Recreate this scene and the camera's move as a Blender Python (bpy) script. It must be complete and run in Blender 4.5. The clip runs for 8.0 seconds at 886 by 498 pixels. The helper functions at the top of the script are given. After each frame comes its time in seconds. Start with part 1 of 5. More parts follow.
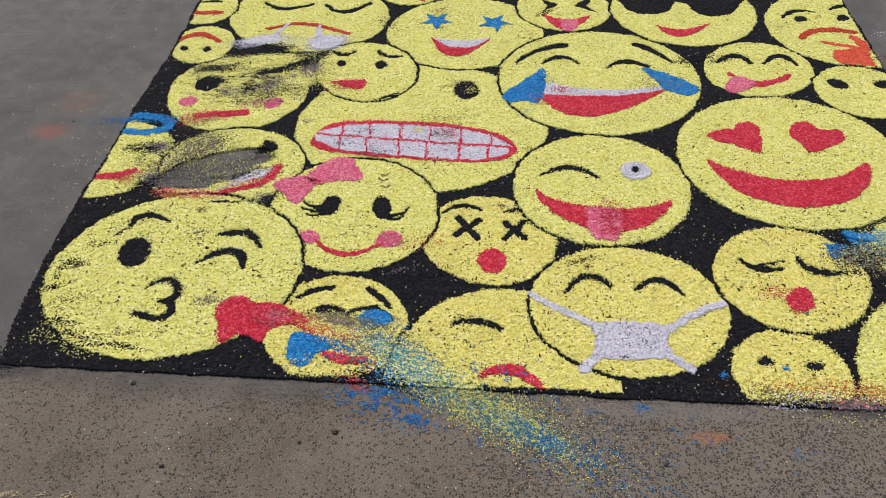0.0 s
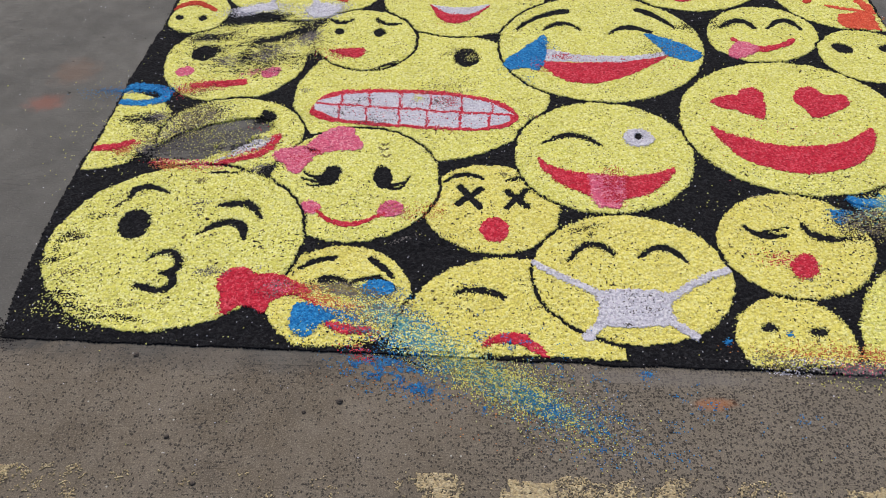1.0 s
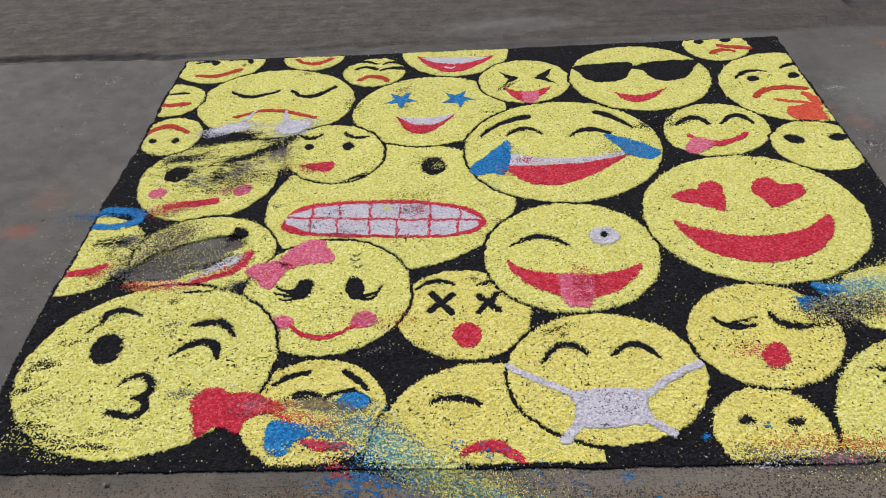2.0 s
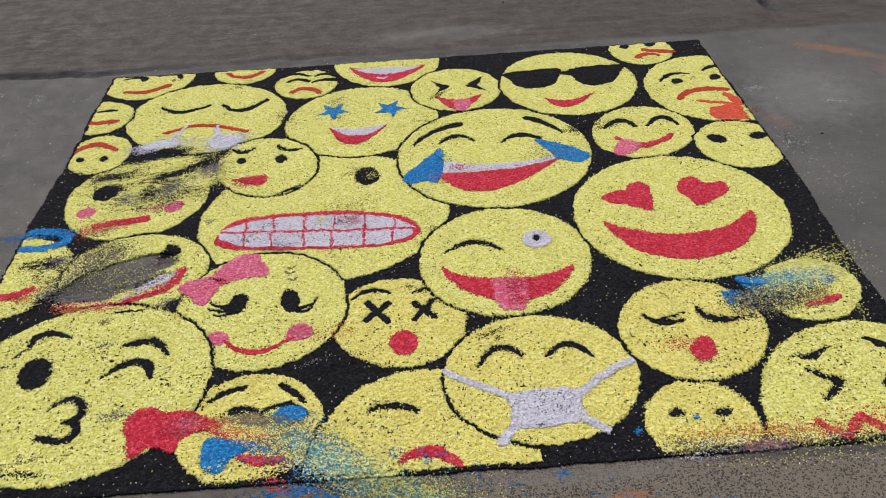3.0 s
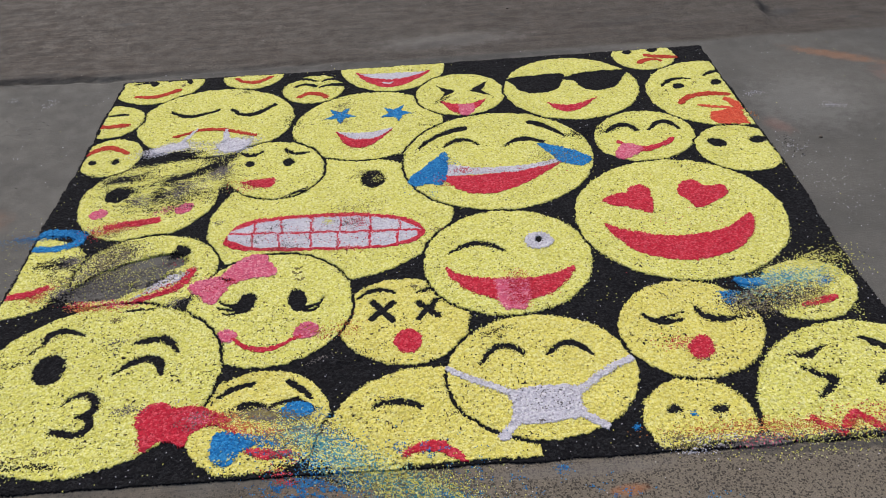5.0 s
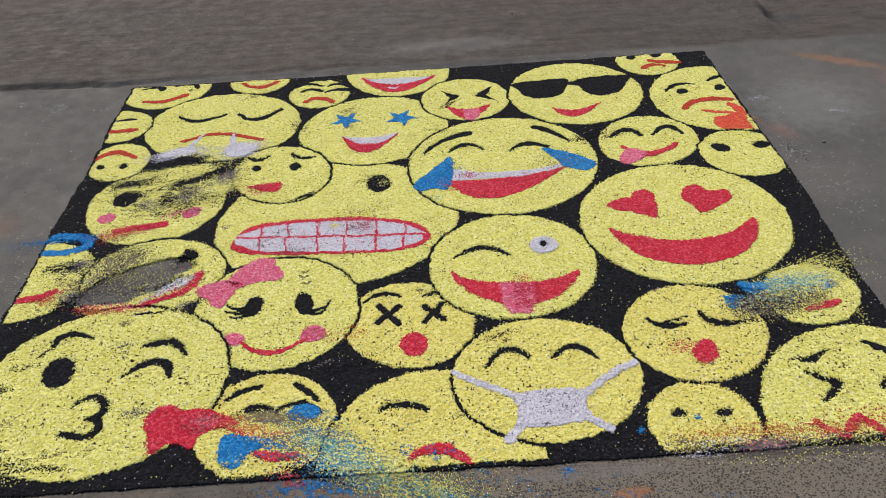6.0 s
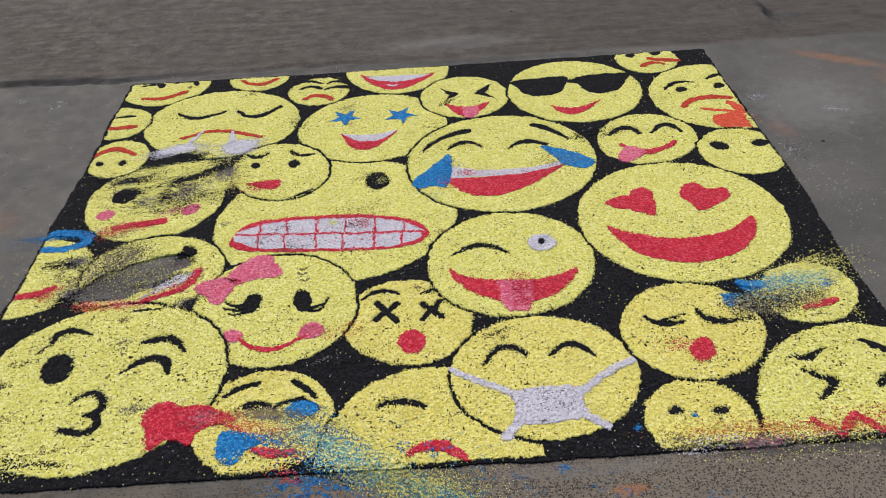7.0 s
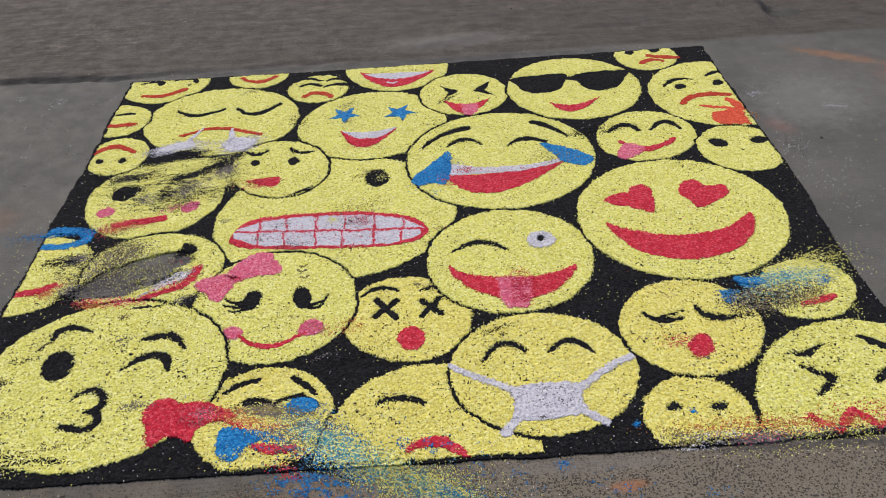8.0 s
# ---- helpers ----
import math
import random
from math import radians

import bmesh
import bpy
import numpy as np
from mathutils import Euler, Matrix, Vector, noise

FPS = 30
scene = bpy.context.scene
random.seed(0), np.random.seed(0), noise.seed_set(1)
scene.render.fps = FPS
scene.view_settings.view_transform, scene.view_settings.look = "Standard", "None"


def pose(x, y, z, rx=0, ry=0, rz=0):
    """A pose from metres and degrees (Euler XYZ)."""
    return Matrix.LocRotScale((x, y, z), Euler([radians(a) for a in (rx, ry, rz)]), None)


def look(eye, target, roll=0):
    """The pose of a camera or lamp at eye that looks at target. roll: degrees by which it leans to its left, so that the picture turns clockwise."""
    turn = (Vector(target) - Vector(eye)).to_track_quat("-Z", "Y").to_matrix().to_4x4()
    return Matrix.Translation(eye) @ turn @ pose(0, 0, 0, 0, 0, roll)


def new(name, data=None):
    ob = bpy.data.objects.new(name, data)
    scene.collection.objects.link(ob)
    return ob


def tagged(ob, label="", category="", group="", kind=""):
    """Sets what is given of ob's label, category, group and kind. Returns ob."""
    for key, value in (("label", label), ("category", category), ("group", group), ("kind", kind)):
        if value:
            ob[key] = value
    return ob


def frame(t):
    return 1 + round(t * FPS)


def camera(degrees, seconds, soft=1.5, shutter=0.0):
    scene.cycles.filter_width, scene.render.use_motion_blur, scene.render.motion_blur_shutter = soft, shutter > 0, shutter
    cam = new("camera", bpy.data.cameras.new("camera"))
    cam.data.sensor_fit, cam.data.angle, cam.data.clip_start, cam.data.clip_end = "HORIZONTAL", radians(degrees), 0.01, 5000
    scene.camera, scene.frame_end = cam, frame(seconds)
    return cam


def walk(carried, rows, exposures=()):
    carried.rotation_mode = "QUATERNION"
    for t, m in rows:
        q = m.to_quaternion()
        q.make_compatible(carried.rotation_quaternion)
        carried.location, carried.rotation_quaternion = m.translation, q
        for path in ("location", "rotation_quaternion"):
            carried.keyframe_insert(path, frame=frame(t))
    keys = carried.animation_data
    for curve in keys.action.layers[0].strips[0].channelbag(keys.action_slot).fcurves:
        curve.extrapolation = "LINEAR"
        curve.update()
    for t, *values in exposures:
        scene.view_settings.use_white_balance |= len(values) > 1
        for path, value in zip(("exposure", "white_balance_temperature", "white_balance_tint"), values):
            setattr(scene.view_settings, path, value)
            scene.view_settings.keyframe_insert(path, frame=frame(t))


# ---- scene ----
# ------------------------------------------------------------- camera
cam = camera(57.84, 8.0, soft=0.5)
# seconds, eye, yaw to the left of +y, pitch, roll
PATH = [
    (0, (1.1235, -1.1259, 1.5216), 3.502, -44.306, -0.860),
    (0.2, (1.1237, -1.1220, 1.5118), 3.636, -45.508, -0.915),
    (0.5, (1.1136, -1.1217, 1.5086), 3.534, -46.098, -0.913),
    (0.7, (1.1172, -1.1201, 1.5064), 3.685, -46.309, -1.231),
    (1, (1.1123, -1.1224, 1.5066), 3.369, -46.289, -1.245),
    (1.2, (1.1073, -1.1227, 1.5093), 2.777, -45.720, -1.019),
    (1.5, (1.1129, -1.1129, 1.5178), 2.777, -45.098, -1.650),
    (1.6, (1.1117, -1.1199, 1.5099), 2.362, -43.475, -1.448),
    (1.7, (1.1240, -1.1195, 1.5218), 2.034, -42.183, -1.523),
    (1.8, (1.1301, -1.1209, 1.5250), 1.787, -41.175, -1.936),
    (1.9, (1.1362, -1.1217, 1.5300), 1.664, -40.109, -2.491),
    (2, (1.1510, -1.1141, 1.5403), 1.610, -39.484, -3.162),
    (2.1, (1.1524, -1.1223, 1.5363), 0.376, -38.888, -2.825),
    (2.2, (1.1734, -1.1145, 1.5489), -0.507, -39.045, -2.742),
    (3.3, (1.2007, -1.1380, 1.5459), -3.248, -39.006, -2.304),
    (3.5, (1.2065, -1.1406, 1.5481), -3.067, -39.090, -2.422),
    (4, (1.2051, -1.1357, 1.5465), -3.186, -39.260, -2.359),
    (4.5, (1.2008, -1.1479, 1.5539), -3.136, -39.243, -2.332),
    (4.7, (1.1996, -1.1651, 1.5606), -2.812, -38.883, -2.489),
    (5.8, (1.1961, -1.1895, 1.5765), -2.339, -38.389, -2.771),
    (6, (1.1910, -1.1922, 1.5812), -2.272, -38.348, -2.739),
    (6.5, (1.1961, -1.1961, 1.5820), -2.238, -38.336, -2.699),
    (7, (1.1972, -1.1954, 1.5826), -2.230, -38.518, -2.634),
    (7.5, (1.1975, -1.1978, 1.5814), -2.209, -38.543, -2.693),
    (8, (1.1988, -1.2008, 1.5851), -2.227, -38.703, -2.686),
]


def aim(eye, yaw, pitch, roll):
    yaw, pitch = radians(yaw), radians(pitch)
    ahead = Vector((-math.sin(yaw) * math.cos(pitch), math.cos(yaw) * math.cos(pitch), math.sin(pitch)))
    return look(eye, Vector(eye) + 2 * ahead, roll)


walk(cam, [(t, aim(eye, yaw, pitch, roll)) for t, eye, yaw, pitch, roll in PATH], exposures=[(0.0, 0.16), (1.5, 0.13), (2.2, 0.10), (8.0, 0.13)])

# ------------------------------------------------------------- light
world = bpy.data.worlds.new("sky")
scene.world = world
world.use_nodes = True
sky_nodes, sky_links = world.node_tree.nodes, world.node_tree.links
sky = sky_nodes.new("ShaderNodeTexSky")
sky.sky_type, sky.sun_disc = "NISHITA", False
sky.sun_elevation, sky.sun_rotation = radians(52), radians(340)
sky.air_density, sky.dust_density, sky.ozone_density = 1.0, 4.0, 1.0
sky_links.new(sky.outputs[0], sky_nodes["Background"].inputs[0])
sky_nodes["Background"].inputs[1].default_value = 0.12

sun = new("sun", bpy.data.lights.new("sun", "SUN"))
sun.data.energy, sun.data.angle, sun.data.color = 2.3, radians(12), (1.0, 0.96, 0.90)
sun.matrix_world = look((0, 0, 10), (math.sin(radians(340)) * -7.8, math.cos(radians(340)) * -7.8, 0))


# ------------------------------------------------------------- materials
class Nodes:
    """A small builder of node materials."""

    def __init__(self, name):
        self.mat = bpy.data.materials.new(name)
        self.mat.use_nodes = True
        self.tree = self.mat.node_tree
        self.bsdf = self.tree.nodes["Principled BSDF"]
        self.place = self.tree.nodes.new("ShaderNodeNewGeometry").outputs["Position"]

    def put(self, kind, **inputs):
        node = self.tree.nodes.new(kind)
        for key, value in inputs.items():
            self.set(node.inputs[key], value)
        return node

    def set(self, socket, value):
        if isinstance(value, bpy.types.NodeSocket):
            self.tree.links.new(value, socket)
        else:
            socket.default_value = value

    def math(self, op, a, b=0.0, c=0.0):
        node = self.tree.nodes.new("ShaderNodeMath")
        node.operation = op
        for socket, value in zip(node.inputs, (a, b, c)):
            self.set(socket, value)
        return node.outputs[0]

    def ramp(self, value, low, high, to_low=0.0, to_high=1.0):
        node = self.tree.nodes.new("ShaderNodeMapRange")
        node.interpolation_type = "SMOOTHSTEP"
        for key, v in (("Value", value), ("From Min", low), ("From Max", high), ("To Min", to_low), ("To Max", to_high)):
            self.set(node.inputs[key], v)
        return node.outputs[0]

    def moved(self, shift=(0, 0, 0), turn=0.0, scale=(1, 1, 1)):
        node = self.put("ShaderNodeMapping", Vector=self.place)
        node.inputs["Location"].default_value = shift
        node.inputs["Rotation"].default_value = (0, 0, radians(turn))
        node.inputs["Scale"].default_value = scale
        return node.outputs[0]

    def noise(self, scale, detail=3.0, rough=0.6, vector=None, distortion=0.0):
        node = self.put("ShaderNodeTexNoise", Vector=vector or self.place)
        for key, v in (("Scale", scale), ("Detail", detail), ("Roughness", rough), ("Distortion", distortion)):
            node.inputs[key].default_value = v
        return node.outputs[0]

    def cells(self, scale, vector=None, feature="F1"):
        node = self.put("ShaderNodeTexVoronoi", Vector=vector or self.place)
        node.feature = feature
        node.inputs["Scale"].default_value = scale
        return node

    def mix(self, factor, a, b):
        node = self.tree.nodes.new("ShaderNodeMix")
        node.data_type = "RGBA"
        colours = [s for s in node.inputs if s.type == "RGBA"]
        self.set(node.inputs[0], factor)
        for socket, v in zip(colours, (a, b)):
            self.set(socket, (*v, 1.0) if isinstance(v, tuple) else v)
        return [s for s in node.outputs if s.type == "RGBA"][0]

    def finish(self, colour, rough=0.9, height=None, depth=0.001, strength=1.0):
        self.set(self.bsdf.inputs["Base Color"], colour)
        self.set(self.bsdf.inputs["Roughness"], rough)
        self.bsdf.inputs["Specular IOR Level"].default_value = 0.25
        if height is not None:
            bump = self.put("ShaderNodeBump", Height=height)
            bump.inputs["Distance"].default_value = depth
            bump.inputs["Strength"].default_value = strength
            self.tree.links.new(bump.outputs[0], self.bsdf.inputs["Normal"])
        return self.mat


def powder(name, base, pale, deep, patchy=0.5, gloss=0.25):
    """Loose coloured powder: a base tone, paler and deeper grains and clots, and faint patches."""
    n = Nodes(name)
    grain, lumps = n.cells(330.0), n.cells(200.0)
    tone, lump_tone = n.tree.nodes.new("ShaderNodeSeparateColor"), n.tree.nodes.new("ShaderNodeSeparateColor")
    n.tree.links.new(grain.outputs["Color"], tone.inputs[0])
    n.tree.links.new(lumps.outputs["Color"], lump_tone.inputs[0])
    colour = n.mix(n.ramp(lump_tone.outputs[0], 0.35, 0.95), base, pale)
    colour = n.mix(n.ramp(tone.outputs[1], 0.70, 1.0, 0.0, 0.55), colour, deep)
    colour = n.mix(n.ramp(lump_tone.outputs[1], 0.60, 0.96, 0.0, 0.68), colour, deep)
    cloud = n.ramp(n.noise(11.0, 5.0), 0.46, 0.74, 0.0, patchy)
    colour = n.mix(n.math("MULTIPLY", cloud, n.ramp(n.noise(150.0, 2.0), 0.38, 0.58)), colour, deep)
    fine = n.math("ADD", n.ramp(n.noise(420.0, 2.0), 0.3, 0.75, 0.0, 0.6), n.math("MULTIPLY", n.ramp(grain.outputs["Distance"], 0.1, 0.75), -0.5))
    fine = n.math("ADD", fine, n.math("MULTIPLY", n.ramp(lumps.outputs["Distance"], 0.1, 0.8), -0.5))
    made = n.finish(colour, 0.95, fine, 0.0015, 1.0)
    n.bsdf.inputs["Specular IOR Level"].default_value = gloss
    return made


YELLOW = powder("yellow_powder", (0.665, 0.640, 0.148), (0.760, 0.750, 0.330), (0.400, 0.360, 0.062), 0.40)
GOLDEN = powder("golden_yellow_powder", (0.695, 0.624, 0.142), (0.750, 0.711, 0.284), (0.427, 0.348, 0.063), 0.40)
BLACK = powder("black_powder", (0.007, 0.007, 0.009), (0.020, 0.020, 0.023), (0.004, 0.004, 0.005), 0.3, 0.12)
RED = powder("red_powder", (0.506, 0.016, 0.040), (0.632, 0.079, 0.111), (0.284, 0.008, 0.020), 0.3)
DARK_RED = powder("brick_red_powder", (0.435, 0.036, 0.017), (0.514, 0.079, 0.040), (0.284, 0.020, 0.012), 0.3)
ORANGE = powder("orange_powder", (0.616, 0.075, 0.036), (0.671, 0.134, 0.071), (0.435, 0.040, 0.020), 0.3)
BLUE = powder("blue_powder", (0.008, 0.162, 0.442), (0.040, 0.284, 0.585), (0.006, 0.071, 0.221), 0.3)
TEAL = powder("blue_and_yellow_powder_mixed", (0.079, 0.261, 0.284), (0.269, 0.442, 0.348), (0.024, 0.142, 0.237), 0.3)
WHITE = powder("white_powder", (0.521, 0.506, 0.585), (0.632, 0.624, 0.664), (0.332, 0.316, 0.379), 0.4)
PINK = powder("pink_powder", (0.600, 0.103, 0.182), (0.695, 0.261, 0.332), (0.419, 0.047, 0.118), 0.35)
GREY = powder("ochre_grey_powder", (0.198, 0.162, 0.063), (0.324, 0.279, 0.108), (0.090, 0.072, 0.045), 0.3)
RUST = powder("orange_dust", (0.490, 0.158, 0.047), (0.593, 0.261, 0.079), (0.276, 0.095, 0.047), 0.3)
DUST = powder("grey_dust", (0.132, 0.116, 0.115), (0.185, 0.166, 0.162), (0.085, 0.074, 0.073), 0.4)
PAINT = powder("worn_yellow_road_paint", (0.400, 0.315, 0.175), (0.480, 0.400, 0.250), (0.200, 0.160, 0.110), 0.9)


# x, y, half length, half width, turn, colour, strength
RUSTY, BRICK, PALE, DARK_TONE = (0.30, 0.13, 0.06), (0.24, 0.085, 0.06), (0.24, 0.235, 0.225), (0.045, 0.043, 0.042)
STAINS_AND_SHADE = [
    (3.07, 1.925, 0.26, 0.050, -30, RUSTY, 0.42),
    (3.28, 1.70, 0.18, 0.10, -30, BRICK, 0.35),
    (1.642, -0.135, 0.058, 0.020, 4, (0.30, 0.12, 0.05), 0.65),
    (-0.265, 0.925, 0.085, 0.055, 8, BRICK, 0.50),
    (-0.235, 1.10, 0.10, 0.10, 30, RUSTY, 0.16),
    (2.60, 1.38, 0.09, 0.05, -60, BRICK, 0.25),
    (2.72, 1.28, 0.10, 0.16, 0, DARK_TONE, 0.20),
    (0.03, -0.01, 0.10, 0.045, 0, DARK_TONE, 0.75),
    (1.15, 2.118, 1.45, 0.040, 0, DARK_TONE, 0.50),
    (0.75, 2.150, 0.55, 0.035, 0, DARK_TONE, 0.55),
    (1.55, 2.135, 0.50, 0.030, 0, DARK_TONE, 0.45),
    (0.25, 2.150, 0.55, 0.040, -2, DARK_TONE, 0.50),
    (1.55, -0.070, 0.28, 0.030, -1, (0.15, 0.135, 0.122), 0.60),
    (2.20, -0.066, 0.50, 0.016, -1, DARK_TONE, 0.70),
    (1.42, 2.33, 0.45, 0.11, 3, PALE, 0.25),
    (2.78, 1.55, 0.30, 0.28, 20, PALE, 0.30),
    (2.965, 2.47, 0.045, 0.17, 4, (0.015, 0.014, 0.014), 0.95),
    (3.04, 2.41, 0.10, 0.06, 8, DARK_TONE, 0.9),
    (0.40, -0.045, 0.55, 0.055, -2, DARK_TONE, 0.38),
    (1.66, 2.60, 0.018, 0.035, 20, DARK_TONE, 0.85),
    (1.08, 2.86, 0.10, 0.018, 0, DARK_TONE, 0.6),
    (1.40, 2.30, 0.30, 0.05, 12, DARK_TONE, 0.45),
    (2.30, 2.42, 0.22, 0.05, 10, DARK_TONE, 0.4),
    (-0.15, 2.75, 0.05, 0.03, 0, DARK_TONE, 0.7),
    (3.34, 2.30, 0.05, 0.02, 0, DARK_TONE, 0.8),
    (-0.42, 2.19, 0.22, 0.04, 0, DARK_TONE, 0.55),
    # shade in the lip's groove, painted as two thin dark lines
    (-0.45, 2.150, 0.50, 0.012, 0, DARK_TONE, 0.8),
    (-0.95, 2.152, 0.40, 0.012, 0, DARK_TONE, 0.8),
]


def ground_material():
    n = Nodes("dusty_asphalt")
    x, y = n.tree.nodes.new("ShaderNodeSeparateXYZ"), None
    n.tree.links.new(n.place, x.inputs[0])
    x, y = x.outputs[0], x.outputs[1]
    wander = n.math("MULTIPLY", n.math("SUBTRACT", n.noise(2.2, 4.0), 0.5), 0.55)
    # three surfaces: open asphalt in front, smooth slab at the sides, trowelled strip behind
    front = n.ramp(n.math("ADD", y, n.math("MULTIPLY", wander, 0.4)), 0.03, -0.05)
    back = n.ramp(n.math("ADD", y, n.math("MULTIPLY", wander, 0.12)), 2.135, 2.185)
    slab = n.mix(n.ramp(n.noise(1.6, 5.0), 0.35, 0.68), (0.080, 0.077, 0.071), (0.117, 0.111, 0.101))
    slab = n.mix(n.ramp(n.noise(26.0, 5.0), 0.45, 0.75, 0.0, 0.40), slab, (0.080, 0.076, 0.072))
    slab = n.mix(n.ramp(n.noise(230.0, 3.0, 0.7), 0.42, 0.66, 0.0, 0.55), slab, (0.058, 0.055, 0.052))
    slab = n.mix(n.ramp(n.noise(330.0, 2.0, 0.6), 0.58, 0.70, 0.0, 0.45), slab, (0.21, 0.20, 0.185))
    open_tone = n.mix(n.ramp(n.noise(3.1, 5.0), 0.35, 0.7), (0.092, 0.074, 0.054), (0.132, 0.110, 0.086))
    open_tone = n.mix(n.ramp(n.noise(7.0, 4.0, 0.6, n.moved((3.1, 1.7, 0))), 0.52, 0.72, 0.0, 0.6), open_tone, (0.066, 0.053, 0.040))
    right = n.ramp(n.math("ADD", x, n.math("MULTIPLY", wander, 2.0)), 0.7, 1.7, 0.0, 1.0)
    speckled = n.ramp(n.noise(4.5, 3.0), 0.35, 0.65, -0.04, 0.04)
    open_tone = n.mix(n.math("MULTIPLY", right, 0.7), open_tone, (0.150, 0.128, 0.102))
    stones = n.cells(165.0)
    stone_tone = n.tree.nodes.new("ShaderNodeSeparateColor")
    n.tree.links.new(stones.outputs["Color"], stone_tone.inputs[0])
    shape = n.math("ADD", stones.outputs["Distance"], n.math("MULTIPLY", n.math("SUBTRACT", n.noise(300.0, 2.0), 0.5), 1.1))
    share = n.math("ADD", n.math("MULTIPLY", right, 0.48), n.math("ADD", n.math("MULTIPLY", speckled, 3.0), 0.30))
    spot = n.math("MULTIPLY", n.ramp(shape, 0.50, 0.38), n.math("LESS_THAN", stone_tone.outputs[0], share))
    open_tone = n.mix(n.math("MULTIPLY", spot, 0.85), open_tone, (0.022, 0.019, 0.017))
    grit = n.ramp(n.noise(300.0, 2.0), 0.46, 0.68)
    open_tone = n.mix(n.math("MULTIPLY", grit, 0.42), open_tone, (0.27, 0.228, 0.17))
    dent = n.ramp(n.noise(420.0, 2.0), 0.54, 0.66, 0.0, 0.6)
    open_tone = n.mix(dent, open_tone, (0.050, 0.043, 0.038))
    streak_way = n.moved(turn=4.0, scale=(1.6, 10.0, 1.0))
    streak = n.ramp(n.noise(2.6, 7.0, 0.68, streak_way), 0.36, 0.66)
    strip = n.mix(streak, (0.054, 0.045, 0.039), (0.090, 0.075, 0.064))
    strip = n.mix(n.ramp(n.noise(1.3, 4.0), 0.4, 0.7, 0.0, 0.5), strip, (0.082, 0.074, 0.065))
    strip = n.mix(n.ramp(n.noise(10.0, 6.0, 0.72), 0.46, 0.72, 0.0, 0.60), strip, (0.040, 0.034, 0.030))
    strip = n.mix(n.ramp(n.noise(210.0, 3.0, 0.75, n.moved(turn=4.0, scale=(0.55, 1.2, 1.0))), 0.44, 0.62, 0.0, 0.75), strip, (0.026, 0.022, 0.019))
    strip = n.mix(n.ramp(n.noise(260.0, 2.0, 0.7), 0.55, 0.70, 0.0, 0.5), strip, (0.16, 0.14, 0.12))
    scratch_way = n.moved(turn=4.0, scale=(0.9, 26.0, 1.0))
    fine_streak = n.ramp(n.noise(4.0, 5.0, 0.7, scratch_way), 0.55, 0.63, 0.0, 0.85)
    fine_streak = n.math("MULTIPLY", fine_streak, n.ramp(n.noise(2.3, 3.0), 0.42, 0.6))
    strip = n.mix(fine_streak, strip, (0.036, 0.032, 0.030))
    colour = n.mix(front, slab, open_tone)
    colour = n.mix(back, colour, strip)
    # pits and pale crumbs
    pit = n.cells(38.0)
    pit_tone = n.tree.nodes.new("ShaderNodeSeparateColor")
    n.tree.links.new(pit.outputs["Color"], pit_tone.inputs[0])
    hole = n.math("MULTIPLY", n.ramp(pit.outputs["Distance"], 0.20, 0.12), n.math("LESS_THAN", pit_tone.outputs[0], 0.035))
    colour = n.mix(n.math("MULTIPLY", hole, 0.85), colour, (0.03, 0.028, 0.027))
    crumb = n.cells(75.0)
    crumb_tone = n.tree.nodes.new("ShaderNodeSeparateColor")
    n.tree.links.new(crumb.outputs["Color"], crumb_tone.inputs[0])
    crumbs = n.math("MULTIPLY", n.ramp(crumb.outputs["Distance"], 0.2, 0.10), n.math("LESS_THAN", crumb_tone.outputs[1], n.ramp(n.noise(2.7, 3.0), 0.5, 0.75, 0.004, 0.10)))
    colour = n.mix(n.math("MULTIPLY", crumbs, 0.7), colour, (0.42, 0.41, 0.38))
    # spilled colour rubbed into the surface, dark patches, and the groove's painted shade
    for cx, cy, long, wide, turn, tint, most in STAINS_AND_SHADE:
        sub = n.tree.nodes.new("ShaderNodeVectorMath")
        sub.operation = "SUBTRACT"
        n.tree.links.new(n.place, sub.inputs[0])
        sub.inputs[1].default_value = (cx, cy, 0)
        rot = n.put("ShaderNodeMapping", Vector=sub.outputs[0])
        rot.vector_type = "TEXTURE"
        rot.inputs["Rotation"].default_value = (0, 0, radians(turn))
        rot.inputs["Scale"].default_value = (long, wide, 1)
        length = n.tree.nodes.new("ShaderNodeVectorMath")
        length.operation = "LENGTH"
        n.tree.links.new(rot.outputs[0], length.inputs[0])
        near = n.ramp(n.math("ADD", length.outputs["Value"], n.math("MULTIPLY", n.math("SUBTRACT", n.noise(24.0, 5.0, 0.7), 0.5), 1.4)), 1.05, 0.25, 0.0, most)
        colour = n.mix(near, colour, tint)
    height = n.math("ADD", n.math("MULTIPLY", n.noise(240.0, 3.0), 0.5), n.math("MULTIPLY", spot, -0.7))
    height = n.math("ADD", height, n.math("MULTIPLY", fine_streak, -0.5))
    height = n.math("ADD", height, n.math("MULTIPLY", hole, -2.5))
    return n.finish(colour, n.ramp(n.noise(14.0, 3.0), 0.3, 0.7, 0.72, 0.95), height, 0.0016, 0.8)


GROUND = ground_material()
STONE = powder("dull_brown_stone", (0.085, 0.070, 0.060), (0.130, 0.110, 0.090), (0.050, 0.042, 0.038), 0.5)


